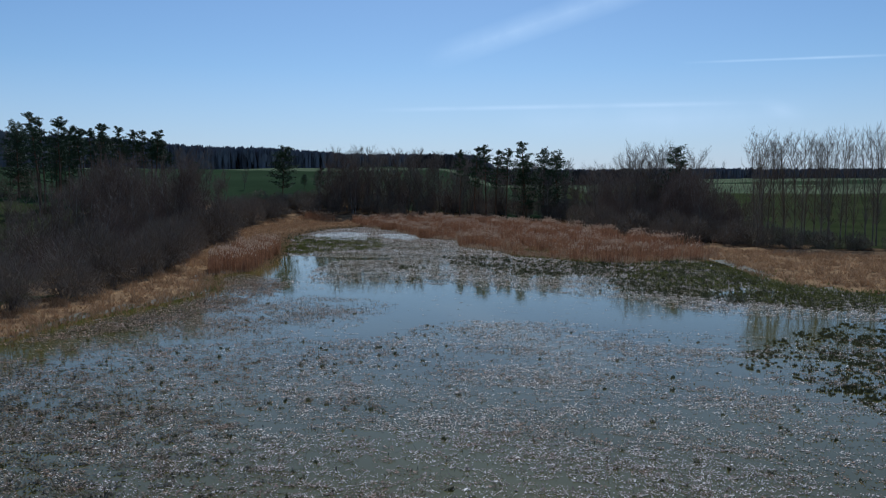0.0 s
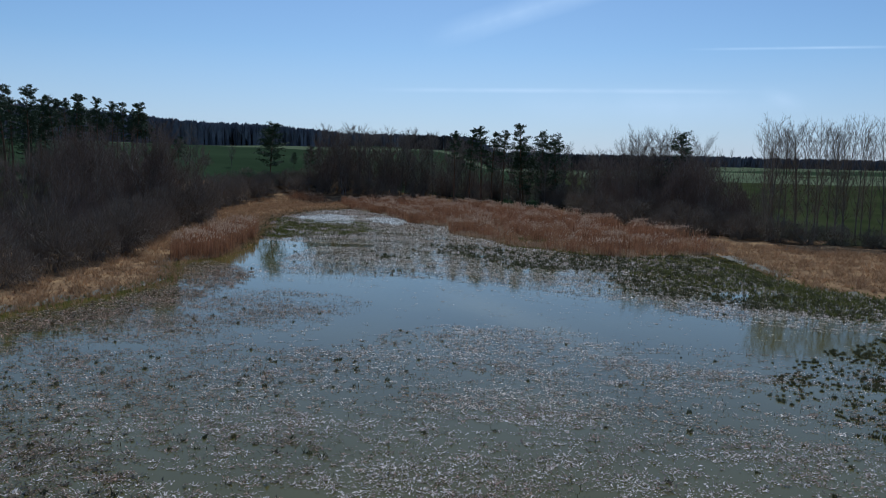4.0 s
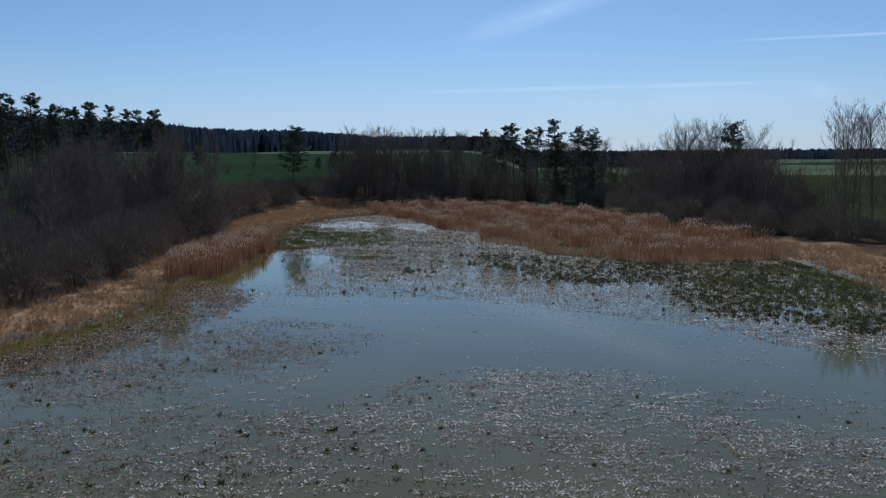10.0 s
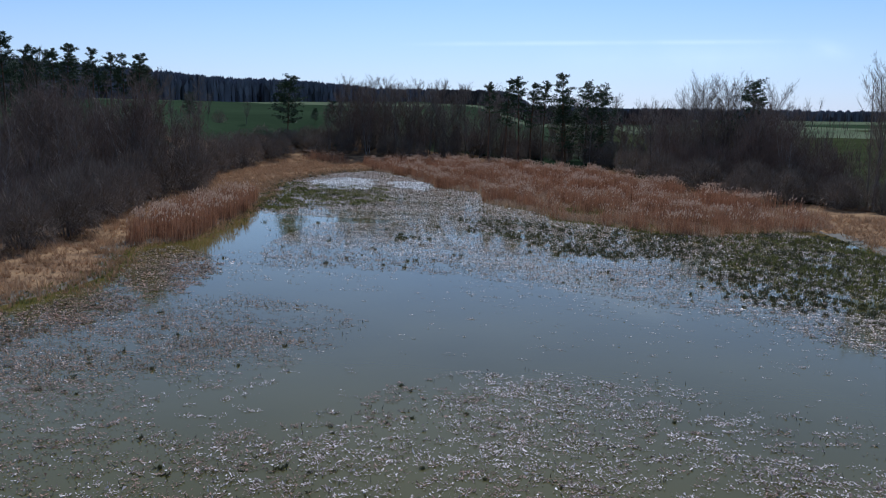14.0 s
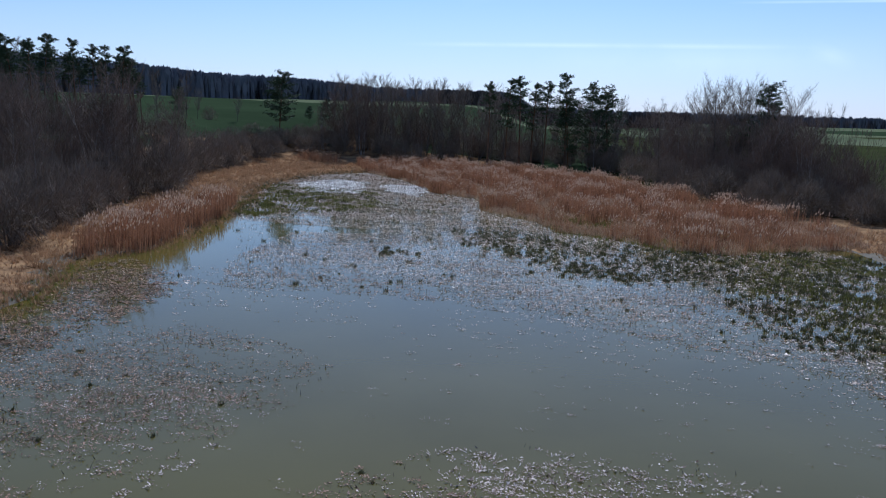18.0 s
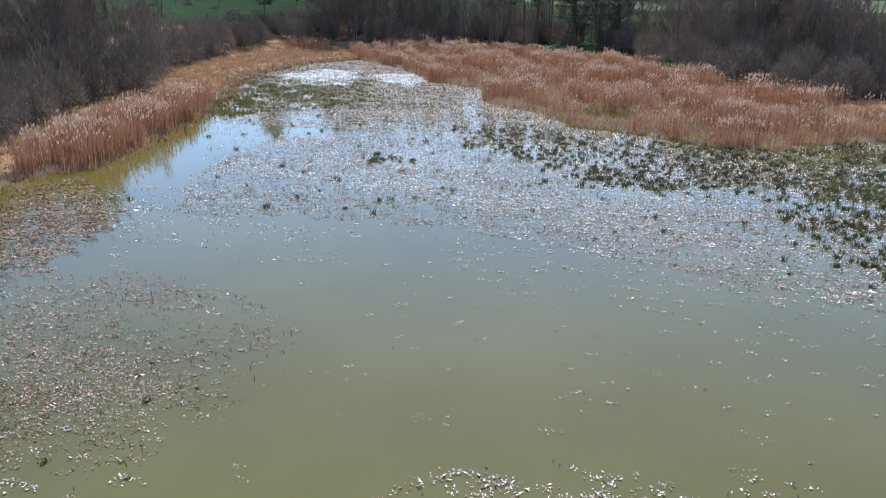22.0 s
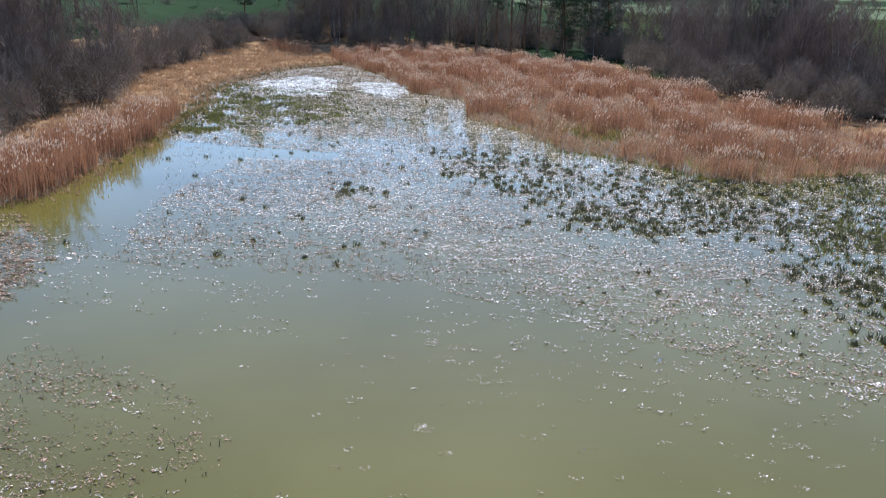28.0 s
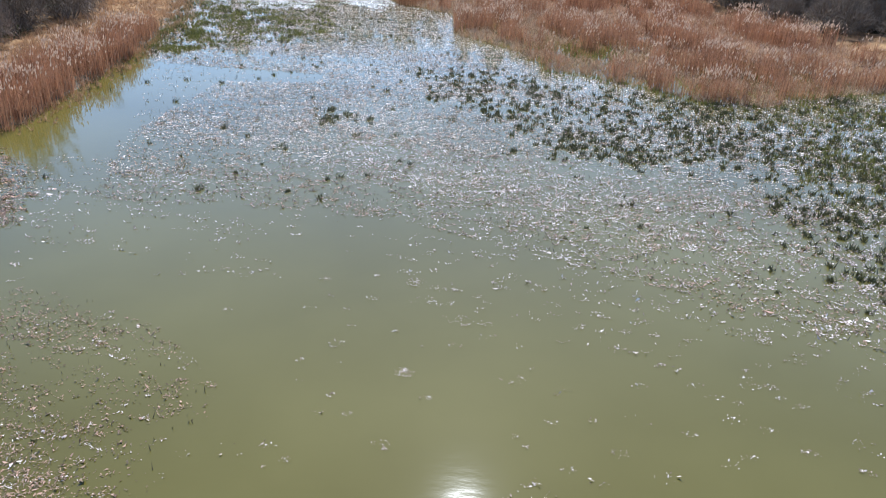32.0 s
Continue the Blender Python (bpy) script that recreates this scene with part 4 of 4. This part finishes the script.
sedge("green_lawn", [(26, 84), (29, 76), (29.6, 66), (33.5, 60.5), (46, 51.5), (46, 46), (34, 51.5), (27, 58), (24, 70), (22, 82)], 13, 8, 0.3, 0.8, 0.05, M_SEDGE,
      "olive-green grass strip between marsh and straw", rng, lambda x, y: 0.75 + 0.5 * rough(x, y, 4))
shore_sedge(1, 17, 14, 0.8, 0.38, M_STRAW, "shore_straw", "straw-coloured sedge hanging over the water's edge", rng)
shore_sedge(10, 17, 7, 0.9, 0.36, M_TUSSOCK, "shore_rush", "dark green rushes along the water's edge", rng)
sedge("reed_foot", [(4.2, 91), (8.8, 88.8), (12, 86.4), (14.5, 83), (19, 82.4), (26, 87), (25, 89), (18, 84.6), (14.3, 85.4), (9.2, 91), (5, 93)], 3.5, 8, 0.35, 0.6, 0.05, M_SEDGE,
      "green sedge at the foot of the reeds", rng)
shore_sedge(22, 26, 8, 1.2, 0.34, M_SEDGE, "shore_green", "green sedge along the marshy edge", rng)


def ragged(poly, x, y, fade):
    """A chance that thins out unevenly towards the outline."""
    return np.clip(-edge_distance(poly, x, y) / fade + 0.15 + 0.7 * rough(x, y, fade * 1.5), 0, 1)


def tussocks(poly, per_m2, rng, keep=None, fade=1.8):
    chance = keep or (lambda x, y: np.ones(len(x)))
    return list(zip(*scatter(poly, per_m2, rng, lambda x, y: chance(x, y) * ragged(poly, x, y, fade))))


spots = tussocks(MARSH_RIGHT, 4.6, rng, lambda x, y: 0.75 + 0.35 * rough(x, y, 6)) + tussocks(TUFT_MID, 3.4, rng, lambda x, y: 0.75 + 0.5 * rough(x, y, 3)) + tussocks(TUFT_SMALL, 4.0, rng)
spots += tussocks(MARSH_NEAR, 15, rng, lambda x, y: 0.6 + 0.6 * rough(x, y, 4), 2.5) + tussocks(MARSH_LEFT, 1.1, rng, lambda x, y: 0.5 + 0.6 * rough(x, y, 5)) + tussocks(MAT_FAR, 0.1, rng)
spots += tussocks(MAT_NEAR, 0.34, rng, lambda x, y: np.where(x < -4, 1.0, 0.3)) + tussocks(MAT_NEAR_LEFT, 0.14, rng)
SX, SY = np.array(spots).T
near_first = np.argsort(np.hypot(SX - 8, SY - 46))
one, rest = near_first[:280], near_first[280:]
patterns = []
for k in range(5):
    n = 1
    tri = tuft_blades(np.zeros(1), np.zeros(1), np.zeros(1), 90, np.array([0.26]), 1.0, 0.034, rng, 0.36)
    patterns.append(soup("rush_tussock", tri, M_TUSSOCK))
for k in one:
    ob = new("rush_tussock", patterns[int(rng.integers(5))])
    s = rng.uniform(0.65, 1.15) * (0.42 if SX[k] < 11 else 0.42 if SY[k] < 51 else 0.75)
    ob.matrix_world = Matrix.LocRotScale((SX[k], SY[k], 0), Euler((0, 0, rng.uniform(0, 6.28))), (s, s, s * rng.uniform(0.8, 1.2)))
    tagged(ob, "dark green rush tussock standing in shallow water", "tussock", "rush tussocks in the pond")
tri = tuft_blades(SX[rest], SY[rest], 0 * SX[rest], 20, 0.29 * rng.uniform(0.6, 1.3, len(rest)) * np.where((SY[rest] < 66) & (SX[rest] < 11), 0.5, np.where(SY[rest] < 51, 0.48, 0.8)), 1.0, 0.06, rng, 0.36)
tagged(new("rush_tussocks", soup("rush_tussocks", tri, M_TUSSOCK)), "dark green rush tussocks in the marsh", "tussock", kind="stuff")


def floating(name, poly, per_m2, rng, size, label, keep=None, tilt=0.35, mat=None, each=14, wide=0.17):
    """Floating plants: rosettes of a few small leaf tips each, drawn out by the wind."""
    cx, cy = scatter(poly, per_m2 / each, rng, keep)
    many = rng.integers(max(1, each // 3), each * 2 - each // 3, len(cx))
    grown = np.repeat(wide * rng.lognormal(0, 0.4, len(cx)), many)
    n = len(grown)
    a, out = rng.uniform(0, 6.283, n), np.sqrt(rng.random(n)) * grown
    x, y = np.repeat(cx, many) + np.cos(a) * out * 1.5, np.repeat(cy, many) + np.sin(a) * out * 0.85
    a = a + rng.normal(0, 0.7, n)
    L = size * rng.lognormal(0, 0.3, n)
    w = L * rng.uniform(0.3, 0.7, n)
    u = np.stack([np.cos(a), np.sin(a), np.abs(rng.normal(0.1, tilt, n))], 1) * L[:, None] / 2
    v = np.stack([-np.sin(a), np.cos(a), rng.normal(0, tilt, n)], 1) * w[:, None] / 2
    c = np.stack([x, y, 0.01 + np.abs(u[:, 2]) + np.abs(v[:, 2])], 1)
    shape = [c - u - 0.3 * v, c + 0.1 * u + v, c + u - 0.4 * v]
    tagged(new(name, soup(name, np.stack(shape, 1), mat or M_FLOAT)), label, "floating plants", kind="stuff")


def patches(x, y, size, base, gain, poly=None, fade=6.0):
    """A chance that falls into wind-drawn clusters at two sizes and thins out towards the outline."""
    out = np.clip(base + gain * rough(x * 0.7, y * 1.5, size) + 0.7 * gain * rough(x * 0.6 + 17, y * 1.9, size * 0.25) + 0.4 * gain * rough(x * 0.8, y * 1.2, 0.9), 0.01, 1)
    if poly is not None:
        out = out * np.clip(-edge_distance(poly, x, y) / fade + 0.35 * rough(x * 0.6, y * 1.6, fade * 0.8) + 0.08, 0, 1)
    return out


def outside_pocket(x, y):
    return np.where(inside(POCKET, x, y), 0.06, 1.0)


OPEN_EDGE = [(-30, 62), (-13.4, 62.8), (-6, 62.5), (-1.5, 60.5), (2.8, 57.5), (6.4, 55.5), (11.8, 52.5), (17, 46), (24, 43), (46, 40), (70, 100), (0, 240), (-70, 160)]
NEAR_EDGE = MAT_NEAR[:11] + [(70, 41), (70, -30), (-60, -30), (-60, 33)]
floating("floating_mat", MAT_FAR, 200, rng, 0.075, "mat of pale dead plants floating on the water", lambda x, y: outside_pocket(x, y) * patches(x, y, 9, 0.72, 0.3, OPEN_EDGE, 12), each=5, wide=0.12)
floating("mat_fringe", [(-9, 61), (-6, 60), (3, 56), (12, 51), (24, 42), (40, 40), (40, 46), (24, 48), (12, 57), (3, 62), (-6, 66), (-9, 66)], 80, rng, 0.075, "thinning fringe of pale floating plants",
         lambda x, y: patches(x, y, 5, 0.35, 0.45, OPEN_EDGE, 11), each=5, wide=0.12)
LEFT_FRINGE = [(-22, 54), (-17, 57), (-11, 58.5), (-4, 59), (1, 57.5), (1, 64), (-6, 68), (-13, 71), (-19, 73), (-24, 66)]
floating("mat_fringe", LEFT_FRINGE, 75, rng, 0.075, "thinning fringe of pale floating plants", lambda x, y: patches(x + 7, y, 4, 0.4, 0.4, LEFT_FRINGE, 6.5), each=5, wide=0.13)
floating("brown_mat", MAT_FAR, 110, rng, 0.085, "brown dead plants floating among the pale ones", lambda x, y: outside_pocket(x, y) * patches(x + 30, y, 8, 0.45, 0.5, OPEN_EDGE, 13), mat=M_FLOATBROWN, each=6, wide=0.13)
# two patches of floating litter whose sun glint is painted white
BRIGHT_MATS = ([(-32.3, 133), (-27.7, 143), (-21.4, 138.5), (-18.7, 120), (-26.1, 118.5)], [(-19.3, 135.7), (-12.5, 136), (-10.5, 126.2), (-11.5, 119), (-17.6, 127.3)])
for outline in BRIGHT_MATS:
    floating("bleached_mat", outline, 230, rng, 0.13, "dense plant mat, its sun glint painted as white", lambda x, y: patches(x, y, 5, 0.75, 0.35, outline, 2.0), mat=M_GLINTLITTER)
MARSH_FRINGE = [(10, 58), (16, 50.5), (23, 46), (33, 44), (46, 41.5), (46, 49), (36, 55), (27, 55), (22, 56), (15, 63)]
floating("marsh_fringe", MARSH_FRINGE, 120, rng, 0.085, "pale plant litter floating along the marsh", lambda x, y: patches(x, y, 5, 0.6, 0.4, MARSH_FRINGE, 2.5))
floating("edge_mat", MAT_EDGE_LEFT, 380, rng, 0.09, "brown plant debris floating along the bank", lambda x, y: patches(x, y, 6, 0.85, 0.3, MAT_EDGE_LEFT, 1.2), mat=M_FLOATBROWN)
# the bank shrubs' dark reflection is put into this debris colour
floating("shallow_mat", [(-31, 5), (-30, 20), (-29, 38), (-26.6, 46), (-24, 52), (-20, 50), (-21, 40), (-23, 20), (-24, 5)], 70, rng, 0.09, "olive-brown debris in the shallows of the bank, darkened with painted shrub reflection",
         lambda x, y: patches(x, y, 6, 0.6, 0.4), mat=M_WEEDREFLECT)
floating("near_left_mat", MAT_NEAR_LEFT, 170, rng, 0.052, "brown and pale plant debris floating on the water", lambda x, y: patches(x, y, 5, 0.42, 0.4, MAT_NEAR_LEFT, 5.0), each=7, wide=0.12)
floating("near_left_brown", MAT_NEAR_LEFT, 380, rng, 0.064, "brown plant debris floating on the water", lambda x, y: patches(x, y, 5, 0.6, 0.35, MAT_NEAR_LEFT, 4.5), mat=M_FLOATBROWN, each=6, wide=0.12)
JOIN_LEFT = [(-29, 16), (-27, 40), (-24, 47), (-18, 50), (-13, 51), (-9.5, 50), (-7.5, 46.5), (-8, 42), (-5.5, 36.5), (-4, 28), (-7, 18)]
floating("left_brown_mat", JOIN_LEFT, 200, rng, 0.07, "thin carpet of brown plant debris on the water", lambda x, y: patches(x + 3, y, 4, 0.42, 0.45, JOIN_LEFT, 3.0), mat=M_FLOATBROWN, each=7, wide=0.13)
floating("left_pale_mat", JOIN_LEFT, 90, rng, 0.07, "thin carpet of pale plant debris on the water", lambda x, y: patches(x - 13, y, 4, 0.4, 0.45, JOIN_LEFT, 3.0))
floating("near_mat", MAT_NEAR, 270, rng, 0.072, "pale plant debris floating on the water", lambda x, y: patches(x, y, 6, 0.1 + 0.5 * np.exp(-((x - 4) / 9) ** 2) + 0.02 * np.clip(30 - y, 0, 12), 0.42, NEAR_EDGE, 2.2), each=8, wide=0.15)
floating("near_brown_mat", MAT_NEAR, 130, rng, 0.074, "brown plant debris floating on the water", lambda x, y: patches(x + 9, y, 5, 0.2 + 0.28 * np.clip((4 - x) / 12, 0, 1), 0.5, NEAR_EDGE, 2.2), mat=M_FLOATBROWN)
floating("scattered_plants", [(-24, 40), (-20, 70), (4, 66), (14, 60), (24, 50), (24, 40)], 18, rng, 0.052, "loose pale plants floating on the water", lambda x, y: np.clip(0.02 + 0.4 * rough(x, y, 3) + 0.35 * rough(x, y, 0.8) + 0.018 * x, 0.002, 1), each=9, wide=0.12)
floating("drifting_rosettes", [(-4, 46.5), (-5, 62), (4, 63), (12, 58), (20, 49), (9, 45.5)], 230, rng, 0.048, "clumps of pale water plants drifting on the open water",
         lambda x, y: np.clip(1.4 * rough(x, y * 1.1, 0.6) - 1.1 + 0.4 * rough(x, y, 4) + 0.03 * x + 0.07 * (y - 54), 0, 1), each=10, wide=0.13)


def dead_stems(poly, per_m2, rng, name, label):
    """Single dead stalks standing out of the water."""
    x, y = scatter(poly, per_m2, rng, lambda x, y: 0.5 + 0.6 * rough(x, y, 5))
    h = rng.uniform(0.06, 0.24, len(x))
    base = np.stack([x, y, 0 * x - 0.02], 1)
    tip = base + np.stack([rng.normal(0, 0.3, len(x)) * h, rng.normal(0, 0.3, len(x)) * h, h], 1)
    tagged(new(name, soup(name, blades(base, tip, 0.03, rng), M_STUB)), label, "stems", kind="stuff")


dead_stems(MAT_NEAR, 2.2, rng, "dead_stems", "thin dead stalks standing out of the water")
dead_stems(MAT_NEAR_LEFT, 2.5, rng, "dead_stems", "thin dead stalks standing out of the water")
dead_stems(MAT_FAR, 3.0, rng, "dead_stems", "thin dead stalks standing in the floating mat")
floating("weed_shallows", [(-30, 2), (-28.5, 36), (-22, 35), (-13, 30), (-6, 18), (-5, 2)], 340, rng, 0.10, "dark olive-brown water weed floating in the shallows",
         lambda x, y: patches(x + 5, y, 7, 0.45, 0.45) * np.clip((-4 - x) / 13, 0.1, 1) * np.clip((33 - y) / 8, 0, 1), mat=M_WEEDREFLECT)
